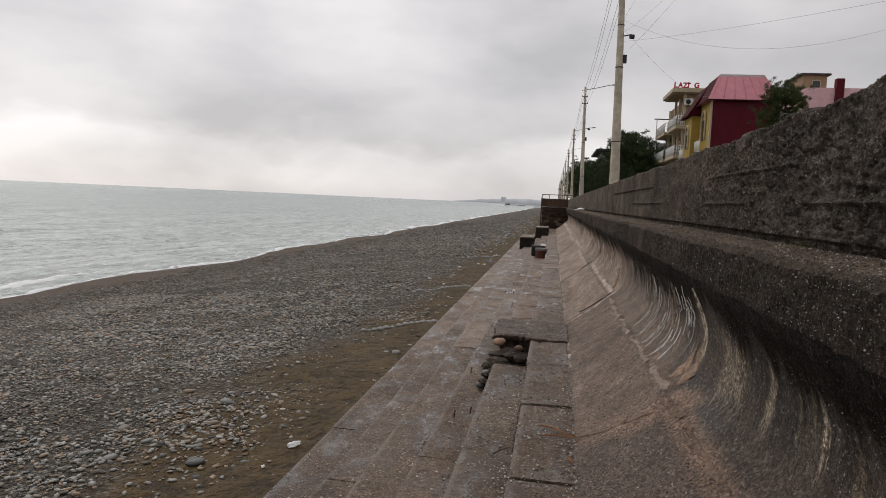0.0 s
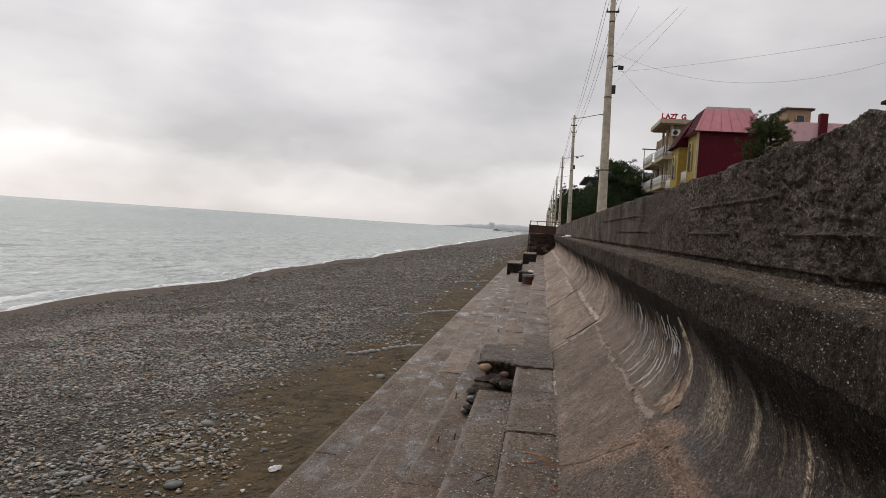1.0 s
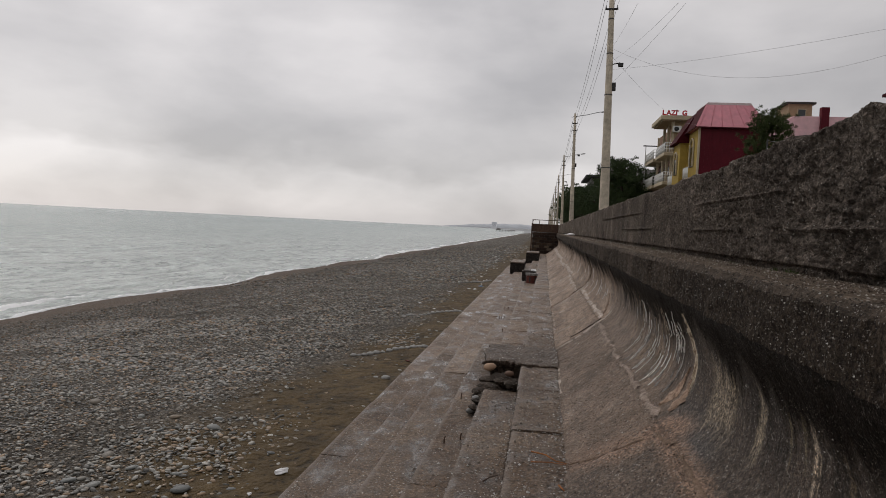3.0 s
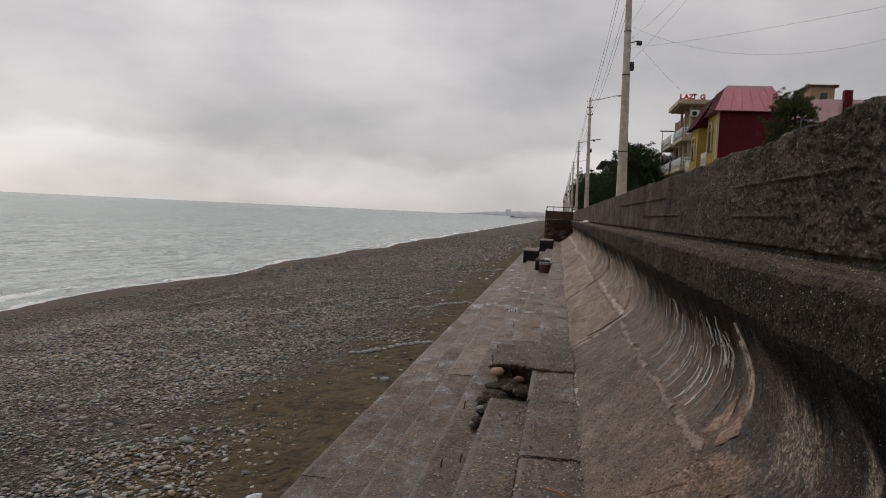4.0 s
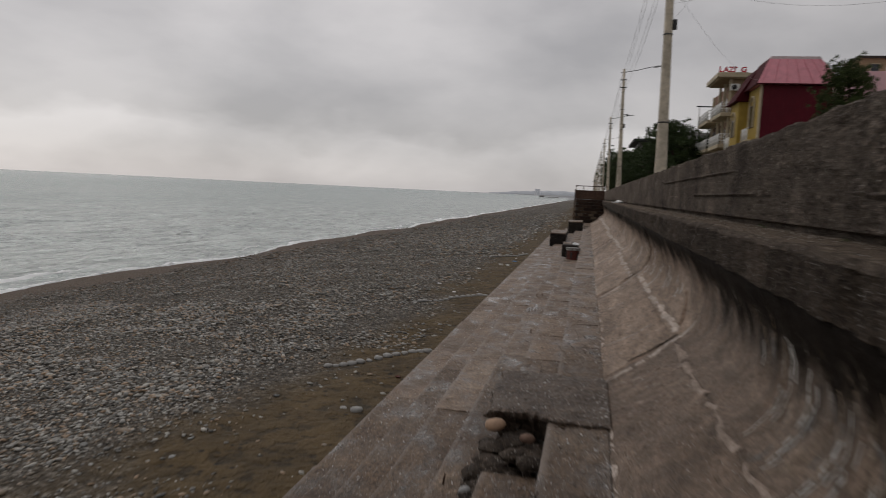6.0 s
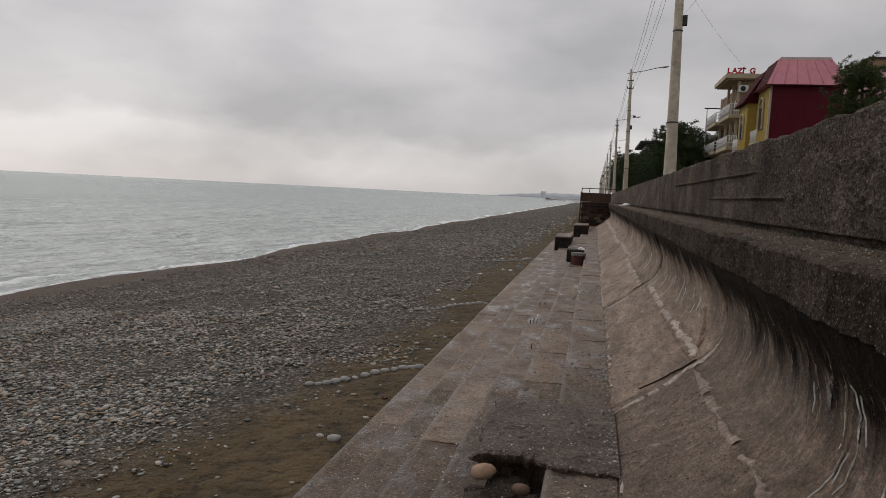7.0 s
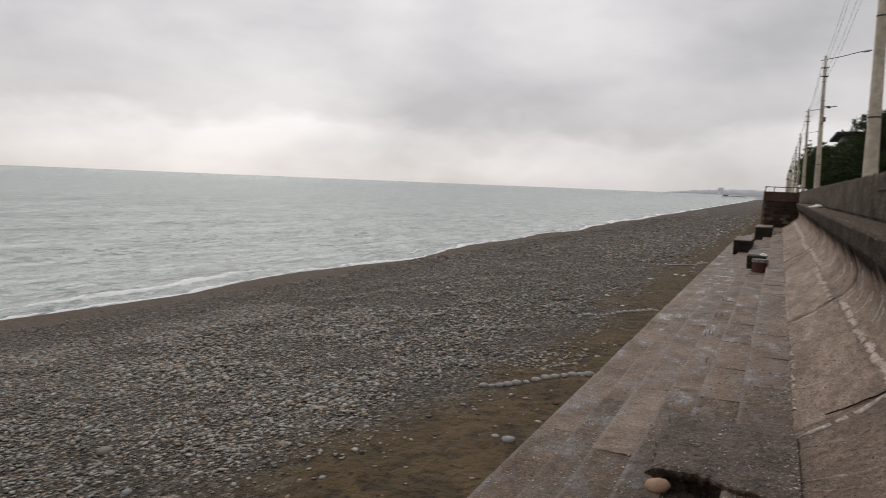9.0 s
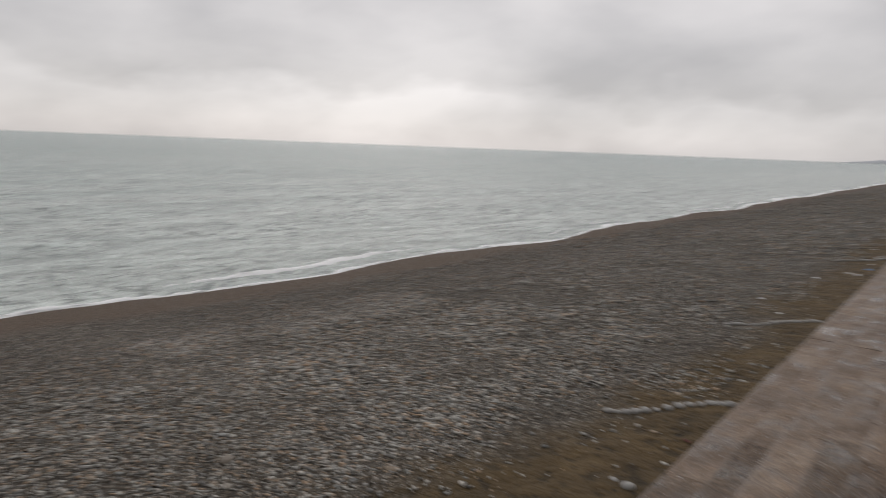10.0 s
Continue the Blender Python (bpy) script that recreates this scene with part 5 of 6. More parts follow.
def utility_pole():
    root = empty("utility_pole")
    bm = bmesh.new()
    add_tube(bm, [(0, 0, POLE_H * u) for u in (0, 0.08, 0.16, 0.25, 0.4, 0.55, 0.7, 0.85, 1)], 0.25, 16, 0.1)
    part("shaft", bm, M_POLE, root, "tapered pale concrete shaft", True)
    for h in (3.2, 6.4, 8.2, 9.7):
        r = 0.25 - 0.15 * h / POLE_H + 0.008
        tube("clamp", [(0, 0, h), (0, 0, h + 0.045)], r - 0.003, M_CLAMP, root, 14)
    tube("lamp_arm", [(-0.32, 0, 11.4), (0, 0, 11.45), (1.1, 0, 11.62), (2.1, 0, 11.85), (2.5, 0, 11.92)], 0.035, M_STEEL, root, 6)
    bm = bmesh.new()
    bmesh.ops.create_icosphere(bm, subdivisions=2, radius=0.5, matrix=pose(2.78, 0, 11.93, 0, -8, 0) @ Matrix.Diagonal((0.75, 0.3, 0.17, 1)))
    part("lamp_head", bm, M_LAMP, root, "grey street-lamp head", True)
    for h in (10.1, 10.75):
        arm = box("crossarm", -0.28, 0.28, -0.13, -0.06, h, h + 0.07, M_DARK, root, 0.008)
        for x in (-0.24, 0.24):
            tube("insulator", [(x, -0.095, h + 0.07), (x, -0.095, h + 0.2)], 0.035, M_LAMP, arm, 8, 0.022)
    bx = 0.2 - 0.06
    box("switch_box", bx, bx + 0.16, -0.08, 0.08, 6.6, 6.95, M_DARK, root, 0.01, "small grey service box")
    tube("bracket", [(0.1, 0, 7.75), (0.45, -0.1, 7.8)], 0.025, M_DARK, root, 6)
    box("floodlight", 0.36, 0.58, -0.2, -0.04, 7.62, 7.78, M_DARK, root, 0.02, "small dark floodlight")
    root.matrix_world = Matrix.Translation((POLE_X, POLES[0], POLE_Z)) @ Matrix.Rotation(LEAN, 4, "Y") @ Matrix.Scale(POLE_SIZE, 4)
    return tagged(root, "leaning concrete utility pole with a street lamp", "utility pole", group="poles along the promenade")


M_CLAMP = plain("grey_steel_band", (0.1, 0.095, 0.09), 0.6, 0.4, 0.3, 0.2, 9, 0)
FIRST_POLE = utility_pole()
for py in POLES[1:]:
    copy_thing(FIRST_POLE, Matrix.Translation((POLE_X, py, POLE_Z)) @ Matrix.Rotation(LEAN, 4, "Y"))


M_WIRE = plain("grey_wire", (0.4, 0.4, 0.41), 0.6, 0.3, 0, 0.1, 3, 0)


def wire(a, b, sag, radius=0.006, label="thin dark overhead wire"):
    a, b = Vector(a), Vector(b)
    pts = [a.lerp(b, u) - Vector((0, 0, sag * 4 * u * (1 - u))) for u in (i / 14 for i in range(15))]
    ob = tube("overhead_wire", pts, radius, M_WIRE, None, 4)
    return tagged(ob, label, "wire", group="overhead wires")


for k in range(6):
    for h, side in ((10.3, -0.24), (10.3, 0.24), (10.95, -0.24), (10.95, 0.24)):
        wire(pole_point(k, h, side), pole_point(k + 1, h, side), 0.5 + 0.1 * side, 0.0065 + 0.003 * k)
for h, side in ((10.3, -0.24), (10.3, 0.24), (10.95, 0.24)):
    wire(pole_point(0, h, side), (1.67 + 0.73 * side, -4.0, 1.6 + 0.73 * h), 0.5, 0.0045)
wire(pole_point(0, 7.53, 0.1), (6.45, 14.5, 5.78), 0.08, 0.003)
wire(pole_point(0, 8.44, 0.1), (7.78, 17.4, 6.04), 0.73, 0.003)
wire(pole_point(0, 6.9, 0.1), (2.08, 11.6, 5.31), 0.04, 0.003)
wire(pole_point(0, 7.9, 0.1), (1.96, 11.6, 5.31), 0.07, 0.003)
wire(pole_point(0, 8.5, 0.1), (1.65, 14.5, 6.26), 0.04, 0.003)
wire(pole_point(0, 8.1, 0.1), (13.2, 62.5, 11.6), 0.8, 0.004)


# ---------- buildings ----------
M_RED = plain("red_sheet_metal", (0.1, 0.006, 0.014), 0.5, 0.15, 0, 0.15, 4.0, 0.05)
M_PINK = plain("pink_metal_roof", (0.67, 0.26, 0.305), 0.4, 0.5, 0, 0.12, 2.0, 0.05)
M_PALEPINK = plain("pale_pink_roof", (0.76, 0.46, 0.49), 0.4, 0.5, 0, 0.1, 2.0, 0.05)
M_RIDGE = plain("pale_flashing", (0.58, 0.47, 0.47), 0.5, 0.4, 0, 0.1, 3.0, 0)
M_DEEP = plain("dark_red_roof", (0.055, 0.006, 0.01), 0.75, 0.08, 0, 0.2, 3.0, 0.05)
M_OCHRE = plain("ochre_render", (0.36, 0.25, 0.055), 0.8, 0.3, 0, 0.15, 3.0)
M_BUFF = plain("buff_render", (0.31, 0.225, 0.14), 0.8, 0.3, 0, 0.15, 3.0)
M_CREAM = plain("cream_trim", (0.46, 0.385, 0.27), 0.75, 0.3, 0, 0.12, 3.0)
M_WHITE = plain("white_paint", (0.72, 0.72, 0.7), 0.5, 0.4, 0, 0.08, 6.0, 0.05)
M_WOOD = plain("dark_brown_wood", (0.06, 0.03, 0.018), 0.6, 0.4, 0, 0.3, 4.0)
M_SIGN = plain("red_letters", (0.5, 0.02, 0.03), 0.4, 0.5, 0, 0.08, 6.0, 0)


def glass_material():
    m = Mat("window_glass", 0.06, 0.6)
    m.colour((0.02, 0.022, 0.025))
    return m.m


M_GLASS = glass_material()


def window_unit(root, x, y, z, w, h, facing, mat=None):
    """A framed window; facing 'x' looks to the sea, 'y' along the shore."""
    d = 0.06
    if facing == "x":
        frame_ob = box("window", x - d, x + 0.05, y, y + w, z, z + h, mat or M_WHITE, root, 0.01)
        box("pane", x - d - 0.012, x - d - 0.004, y + 0.08, y + w - 0.08, z + 0.08, z + h - 0.08, M_GLASS, frame_ob)
    else:
        frame_ob = box("window", x, x + w, y - d, y + 0.05, z, z + h, mat or M_WHITE, root, 0.01)
        box("pane", x + 0.08, x + w - 0.08, y - d - 0.012, y - d - 0.004, z + 0.08, z + h - 0.08, M_GLASS, frame_ob)
    return frame_ob


def prism(name, pts, y0, y1, mat, parent, label=""):
    """A solid with outline pts in x, z, carried from y0 to y1."""
    n = len(pts)
    verts = [(x, y0, z) for x, z in pts] + [(x, y1, z) for x, z in pts]
    faces = [tuple(range(n)), tuple(range(2 * n - 1, n - 1, -1))] + [(i, i + n, (i + 1) % n + n, (i + 1) % n) for i in range(n)]
    return mesh_object(name, verts, faces, mat, parent, False, label)


def balcony(root, x0, x1, y0, y1, z):
    slab = box("balcony", x0, x1, y0, y1, z - 0.35, z, M_CREAM, root, 0.03, "cream balcony slab with a white railing")
    for a in span(x0 + 0.05, x1 - 0.05, 0.22):
        tube("baluster", [(a, y0 + 0.06, z), (a, y0 + 0.06, z + 1.0)], 0.022, M_WHITE, slab, 5)
    for a in span(y0 + 0.06, y1 - 0.1, 0.22):
        tube("baluster", [(x0 + 0.06, a, z), (x0 + 0.06, a, z + 1.0)], 0.022, M_WHITE, slab, 5)
    for h in (0.35, 0.68, 1.0):
        tube("handrail", [(x1, y0 + 0.06, z + h), (x0 + 0.06, y0 + 0.06, z + h), (x0 + 0.06, y1, z + h)], 0.03, M_WHITE, slab, 5)
    return slab


def hotel():
    root = empty("hotel", Matrix.Translation((15, 79, 1.5)))
    tagged(root, "three-storey buff hotel with white-railed balconies", "hotel")
    w = root.matrix_world.inverted()
    before = set(bpy.data.objects)
    box("wall", 13.55, 19, 74.9, 88, 0.8, 13.65, M_BROWNWALL, root, 0, "reddish brown and buff walls")
    box("near_wall", 14.3, 19, 74.78, 74.9, 0.8, 13.65, M_BUFF, root)
    box("screen_wall", 12.7, 14.3, 74.6, 74.78, 10.36, 13.6, M_BUFF, root)
    box("roof", 11.45, 19.4, 73.8, 80.2, 13.7, 14.15, M_CREAM, root, 0.04, "flat overhanging cream roof slab")
    box("soffit", 11.7, 19.2, 74.0, 80.0, 13.6, 13.7, M_BUFF, root)
    box("rear_roof", 13.6, 19, 80.2, 88.5, 13.1, 13.55, M_CREAM, root, 0.04)
    for y in (74.5, 77.2, 79.8, 83.4):
        box("column", 12.75, 13.0, y, y + 0.25, 0.8, 13.6 if y < 80 else 13.1, M_CREAM, root, 0.02)
    for z in (7.3, 10.35):
        balcony(root, 12.0, 13.6, 74.0, 79.6, z)
        balcony(root, 11.9, 13.6, 80.6, 87.0, z)
        for y in (75.4, 77.7, 81.4, 84.2):
            box("balcony_door", 13.47, 13.54, y, y + 1.0, z, z + 2.2, M_WOOD, root, 0.02)
            window_unit(root, 13.5, y + 1.15, z + 0.6, 0.7, 1.5, "x", M_WOOD)
        box("pilaster", 13.42, 13.6, 77.0, 77.3, z, z + 2.6, M_CREAM, root, 0.02)
        tube("rail_post", [(11.9, 87.0, z - 0.3), (11.9, 87.0, z + 2.3)], 0.06, M_WHITE, root)
    box("awning_bar", 11.6, 13.4, 86.9, 87.05, 12.5, 12.62, M_DARK, root)
    ac = box("air_conditioner", 12.8, 13.65, 74.22, 74.58, 12.5, 13.15, M_WHITE, root, 0.03, "white air-conditioner unit")
    tube("fan_grille", [(13.15, 74.21, 12.82), (13.15, 74.18, 12.82)], 0.24, M_DARK, ac, 14)
    box("sign_frame", 11.6, 14.3, 74.2, 74.25, 14.15, 14.24, M_DARK, root)
    for ch, x in (("L", 11.6), ("A", 12.02), ("Z", 12.5), ("G", 13.6)):
        cu = bpy.data.curves.new("letter", "FONT")
        cu.body = ch
        cu.size = 0.7
        cu.extrude = 0.05
        cu.offset = 0.03
        cu.materials.append(M_SIGN)
        ob = new("sign_letter", cu)
        ob.parent = root
        ob.matrix_basis = pose(x, 74.15, 14.24, 90, 0, 0)
    box("sign_letter", 12.98, 13.1, 74.1, 74.2, 14.24, 14.8, M_SIGN, root)
    box("sign_letter", 12.98, 13.26, 74.1, 74.2, 14.62, 14.74, M_SIGN, root)
    for ob in set(bpy.data.objects) - before:
        if ob.parent is root:
            ob.matrix_parent_inverse = w
    return root


M_BROWNWALL = plain("reddish_brown_render", (0.2, 0.11, 0.07), 0.8, 0.3, 0, 0.15, 3.0)
hotel()


def red_house():
    root = empty("red_house", Matrix.Translation((18, 67, 1.5)))
    tagged(root, "dark red and ochre house with a pink metal roof", "house")
    w = root.matrix_world.inverted()
    before = set(bpy.data.objects)
    box("wall", 12.97, 18.2, 62.3, 70.5, 0.8, 11.1, M_OCHRE, root, 0, "ochre rendered walls")
    side = box("side_wall", 13.0, 18.15, 62.14, 62.28, 0.8, 11.1, M_RED, root, 0, "dark red corrugated metal wall")
    for x in span(13.15, 18.0, 0.3):
        box("rib", x, x + 0.04, 62.125, 62.14, 0.9, 11.05, M_RED, side)
    box("corner_trim", 12.88, 13.05, 62.08, 62.3, 0.8, 11.15, M_CREAM, root, 0.01)
    # mansard roof with steep red front and pink slopes
    lo, hi = (12.5, 61.6, 18.8, 66.4, 11.15), (13.45, 62.6, 17.3, 66.2, 13.25)
    v = [(lo[0], lo[1], lo[4]), (lo[2], lo[1], lo[4]), (lo[2], lo[3], lo[4]), (lo[0], lo[3], lo[4]), (hi[0], hi[1], hi[4]), (hi[2], hi[1], hi[4]), (hi[2], hi[3], hi[4]), (hi[0], hi[3], hi[4])]
    roof = mesh_object("roof", v, [(0, 1, 5, 4), (1, 2, 6, 5), (2, 3, 7, 6), (3, 0, 4, 7), (4, 5, 6, 7), (3, 2, 1, 0)], [M_PINK, M_DEEP], root, False, "steep pink standing-seam metal roof")
    roof.data.polygons[3].material_index = 1
    for x in span(12.8, 18.5, 0.95):
        u = (x - 12.5) / 6.3
        tube("seam", [(x, 61.58, 11.16), (13.45 + u * 3.85, 62.57, 13.27)], 0.018, M_PINK, roof, 4)
    prism("ridge_cap", [(13.42, 13.25), (13.6, 13.45), (17.2, 13.45), (17.35, 13.25)], 62.6, 66.2, M_RIDGE, root, "pale ridge flashing")
    box("eave", 12.45, 18.8, 61.55, 61.68, 11.09, 11.17, M_DEEP, root)
    box("gutter", 12.42, 12.5, 61.6, 66.2, 11.05, 11.16, M_DEEP, root)
    # arched windows to the sea: one in the near front, one in the bay beyond it
    def arched(parent, x, y0, y1, z0, z1):
        mid, r = (y0 + y1) / 2, (y1 - y0) / 2
        window_unit(root, x, y0, z0, y1 - y0, z1 - z0, "x", M_WOOD)
        bm = bmesh.new()
        add_tube(bm, [(x - 0.06, y0, z0)] + [(x - 0.06, mid - r * math.cos(a), z1 + r * math.sin(a)) for a in (math.pi * k / 10 for k in range(11))] + [(x - 0.06, y1, z0)], 0.09, 6)
        part("arch", bm, M_CREAM, parent)
        ledge_ob = box("balconet", x - 0.55, x, y0 - 0.4, y1 + 0.4, z0 - 1.35, z0 - 1.05, M_CREAM, parent, 0.04)
        for a in span(y0 - 0.3, y1 + 0.3, 0.25):
            tube("baluster", [(x - 0.48, a, z0 - 1.05), (x - 0.48, a, z0 - 0.1)], 0.03, M_WHITE, ledge_ob, 5)
        tube("handrail", [(x - 0.48, y0 - 0.4, z0 - 0.1), (x - 0.48, y1 + 0.4, z0 - 0.1)], 0.04, M_WHITE, ledge_ob, 5)

    front = box("front", 12.88, 12.96, 62.3, 66.2, 0.8, 11.05, M_OCHRE, root)
    arched(front, 12.86, 63.5, 65.0, 7.9, 9.7)
    bay = box("bay", 12.15, 12.95, 66.2, 69.4, 0.8, 10.35, M_OCHRE, root, 0.03, "ochre bay with an arched window")
    arched(bay, 12.14, 67.1, 68.4, 7.4, 8.9)
    prism("bay_roof", [(11.7, 10.3), (13.4, 13.1), (14.0, 13.1), (14.0, 10.3)], 65.9, 69.8, M_DEEP, root, "dark red slope over the ochre bay")
    prism("rear_roof", [(13.0, 11.1), (13.8, 13.0), (17.0, 13.0), (18.2, 11.1)], 66.4, 70.6, M_DEEP, root)
    for ob in set(bpy.data.objects) - before:
        if ob.parent is root:
            ob.matrix_parent_inverse = w


red_house()


def back_house():
    root = empty("back_house", Matrix.Translation((27, 80, 2)))
    tagged(root, "low house with a pink roof and buff roof room", "house")
    w = root.matrix_world.inverted()
    before = set(bpy.data.objects)
    box("wall", 22.5, 34, 76, 86, 0.8, 12.4, M_BUFF, root)
    prism("roof", [(21.8, 12.3), (25.0, 14.7), (31.0, 14.7), (34.6, 12.3)], 75.4, 86.5, M_PALEPINK, root, "pale pink metal roof")
    room = box("roof_room", 25.6, 28.0, 79, 83, 12.5, 16.6, M_BUFF, root, 0, "buff roof room with one window")
    box("roof_lid", 25.3, 28.3, 78.7, 83.3, 16.6, 16.8, M_RUBBLE, room)
    window_unit(root, 26.5, 79.0, 14.7, 0.9, 1.4, "y", M_CREAM)
    box("chimney", 27.55, 28.3, 75.0, 75.7, 10.5, 15.6, M_RED, root, 0.02, "dark red clad chimney")
    for ob in set(bpy.data.objects) - before:
        if ob.parent is root:
            ob.matrix_parent_inverse = w


back_house()


def gabled_house():
    root = empty("gabled_house", Matrix.Translation((47, 84, 3)))
    tagged(root, "house with a dark red metal roof behind the promenade", "house")
    w = root.matrix_world.inverted()
    before = set(bpy.data.objects)
    box("wall", 41.3, 52, 76, 90, 0.8, 19.95, M_BUFF, root)
    prism("roof", [(40.2, 19.95), (40.2, 20.3), (46.6, 23.7), (53.1, 20.3), (53.1, 19.95)], 75, 91, M_DEEP, root, "dark red metal roof")
    for z in (7.5, 10.5, 13.5, 16.5):
        window_unit(root, 43.0, 76.0, z, 1.4, 1.6, "y")
    for ob in set(bpy.data.objects) - before:
        if ob.parent is root:
            ob.matrix_parent_inverse = w


gabled_house()


def wire_fence():
    """A few thin posts with wires on the verge behind the parapet."""
    root = empty("wire_fence", Matrix.Translation((4.2, 14, 1.3)))
    tagged(root, "thin grey posts with slack wire on the verge", "fence")
    w = root.matrix_world.inverted()
    ends = []
    for x, y, z in ((4.19, 14.0, 3.5), (5.9, 14.0, 3.36), (7.6, 14.0, 3.3)):
        tube("post", [(x, y, 1.25), (x, y, z)], 0.011, M_DARK, root).matrix_parent_inverse = w
        ends.append((x, y, z - 0.04))
    for a, b in zip(ends, ends[1:]):
        mid = tuple((p + q) / 2 - (0.03 if k == 2 else 0) for k, (p, q) in enumerate(zip(a, b)))
        tube("wire", [a, mid, b], 0.004, M_WIRE, root, 4).matrix_parent_inverse = w


wire_fence()


def pavilion():
    root = empty("pavilion", Matrix.Translation((9, 116, 1.5)))
    tagged(root, "flat-roofed dark building half hidden by pines", "building")
    w = root.matrix_world.inverted()
    before = set(bpy.data.objects)
    box("wall", 7.2, 18, 113, 124, 0.8, 10.4, M_PLAIN, root)
    box("roof", 6.2, 19, 111, 126, 10.4, 10.75, M_DARK, root, 0.02, "thin dark overhanging roof")
    box("roof_room", 10.5, 18, 114, 122, 10.75, 12.2, M_PLAIN, root)
    for x in (8, 10.5, 13):
        window_unit(root, x, 113, 7.5, 1.6, 1.6, "y")
    for ob in set(bpy.data.objects) - before:
        if ob.parent is root:
            ob.matrix_parent_inverse = w


pavilion()


# ---------- trees ----------
def leaf_material(name, colour):
    m = Mat(name, 0.7, 0.25)
    c = m.ramp(m.rnd(True), (0.0, tuple(v * 0.55 for v in colour)), (0.6, colour), (1.0, tuple(v * 1.6 for v in colour)))
    m.colour(c)
    return m.m


M_PINE = leaf_material("pine_needles", (0.05, 0.076, 0.028))
M_SHRUB = leaf_material("dark_foliage", (0.055, 0.075, 0.022))
M_BARK = plain("pine_bark", (0.07, 0.05, 0.04), 0.9, 0.2, 0, 0.35, 8.0, 0.6)


def pine(x, y, z, height, width, seed, clumps=420, mat=None):
    """A pine with a tapered trunk, limbs, and needle tufts gathered on the limbs' ends."""
    rng = random.Random(seed)
    root = empty("pine_tree", Matrix.Translation((x, y, z)))
    bend = rng.uniform(-0.4, 0.4)
    spine = [(bend * u * u, bend * 0.5 * u, height * 0.9 * u) for u in (0, 0.25, 0.5, 0.75, 1)]
    bm = bmesh.new()
    add_tube(bm, spine, height * 0.026, 8, height * 0.006)
    tips = []
    for k in range(26):
        u = 0.28 + 0.7 * k / 25
        a = k * 2.4 + rng.uniform(-0.4, 0.4)
        reach = width * (0.5 * math.sin(math.pi * min(1, (u - 0.18) / 0.86)) ** 0.7 + 0.05) * rng.uniform(0.65, 1.1)
        s = Vector((bend * u * u, bend * 0.5 * u, height * 0.92 * u))
        e = s + Vector((math.cos(a) * reach, math.sin(a) * reach, height * rng.uniform(0.0, 0.08)))
        add_tube(bm, [s, s.lerp(e, 0.5) - Vector((0, 0, 0.02 * height)), e], height * 0.007, 5, height * 0.002)
        tips += [(e, 1.0), (s.lerp(e, 0.7), 0.9), (s.lerp(e, 0.4), 0.7)]
    tips += [(Vector(spine[-1]) - Vector((0, 0, height * 0.08)), 0.8), (Vector(spine[-2]), 1.0), (Vector(spine[-2]) + Vector((0.1 * width, 0, 0)), 1.0), (Vector(spine[-2]) - Vector((0.1 * width, 0, 0)), 1.0)]
    part("trunk", bm, M_BARK, root, "brown bark")
    verts, faces = [], []
    for _ in range(clumps):
        c, g = rng.choice(tips)
        c = c + Vector((rng.gauss(0, 0.085 * width), rng.gauss(0, 0.085 * width), rng.gauss(0, 0.04 * height)))
        for _ in range(66):
            d = Vector((rng.gauss(0, 1), rng.gauss(0, 1), rng.gauss(0.35, 0.8))).normalized()
            side = d.cross(Vector((rng.gauss(0, 1), rng.gauss(0, 1), rng.gauss(0, 1)))).normalized()
            p = c + d * rng.uniform(0, 0.05) * width
            long, wide = rng.uniform(0.018, 0.036) * width * g, 0.0066 * width
            i = len(verts)
            verts += [p - side * wide, p + side * wide, p + d * long]
            faces.append((i, i + 1, i + 2))
    mesh_object("crown", verts, faces, mat or M_PINE, root, False, "dense dark green needle crown")
    return tagged(root, "dark green pine behind the promenade", "tree", group="pines")


pine(9.3, 86, 1.3, 9.6, 6.4, 1, 820)
pine(13.0, 88, 1.3, 8.4, 5.0, 8, 420)
pine(7.2, 92, 1.3, 7.2, 5.5, 2, 480)
pine(5.6, 104, 1.3, 7.2, 5.5, 3, 480)
pine(4.9, 118, 1.3, 8.0, 5.0, 4, 420)
pine(9.0, 104, 1.3, 8.4, 6.5, 5, 480)
pine(5.3, 136, 1.3, 8.4, 6.0, 6, 380)
pine(5.6, 160, 1.3, 9.0, 7.0, 7, 340)
pine(6.0, 195, 1.3, 9.5, 8.0, 9, 300)
shrub = pine(13.9, 45, 1.3, 8.5, 3.0, 21, 1500, M_SHRUB)
tagged(shrub, "bushy dark tree before the red house", "tree")
pine(15.3, 47, 1.3, 7.0, 2.6, 22, 260, M_SHRUB)


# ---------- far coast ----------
# haze put into the pale blue-grey of hills and tower
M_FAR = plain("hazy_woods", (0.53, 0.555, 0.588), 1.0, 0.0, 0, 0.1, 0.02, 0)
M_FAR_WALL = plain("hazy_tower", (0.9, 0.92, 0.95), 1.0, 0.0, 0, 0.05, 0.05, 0)


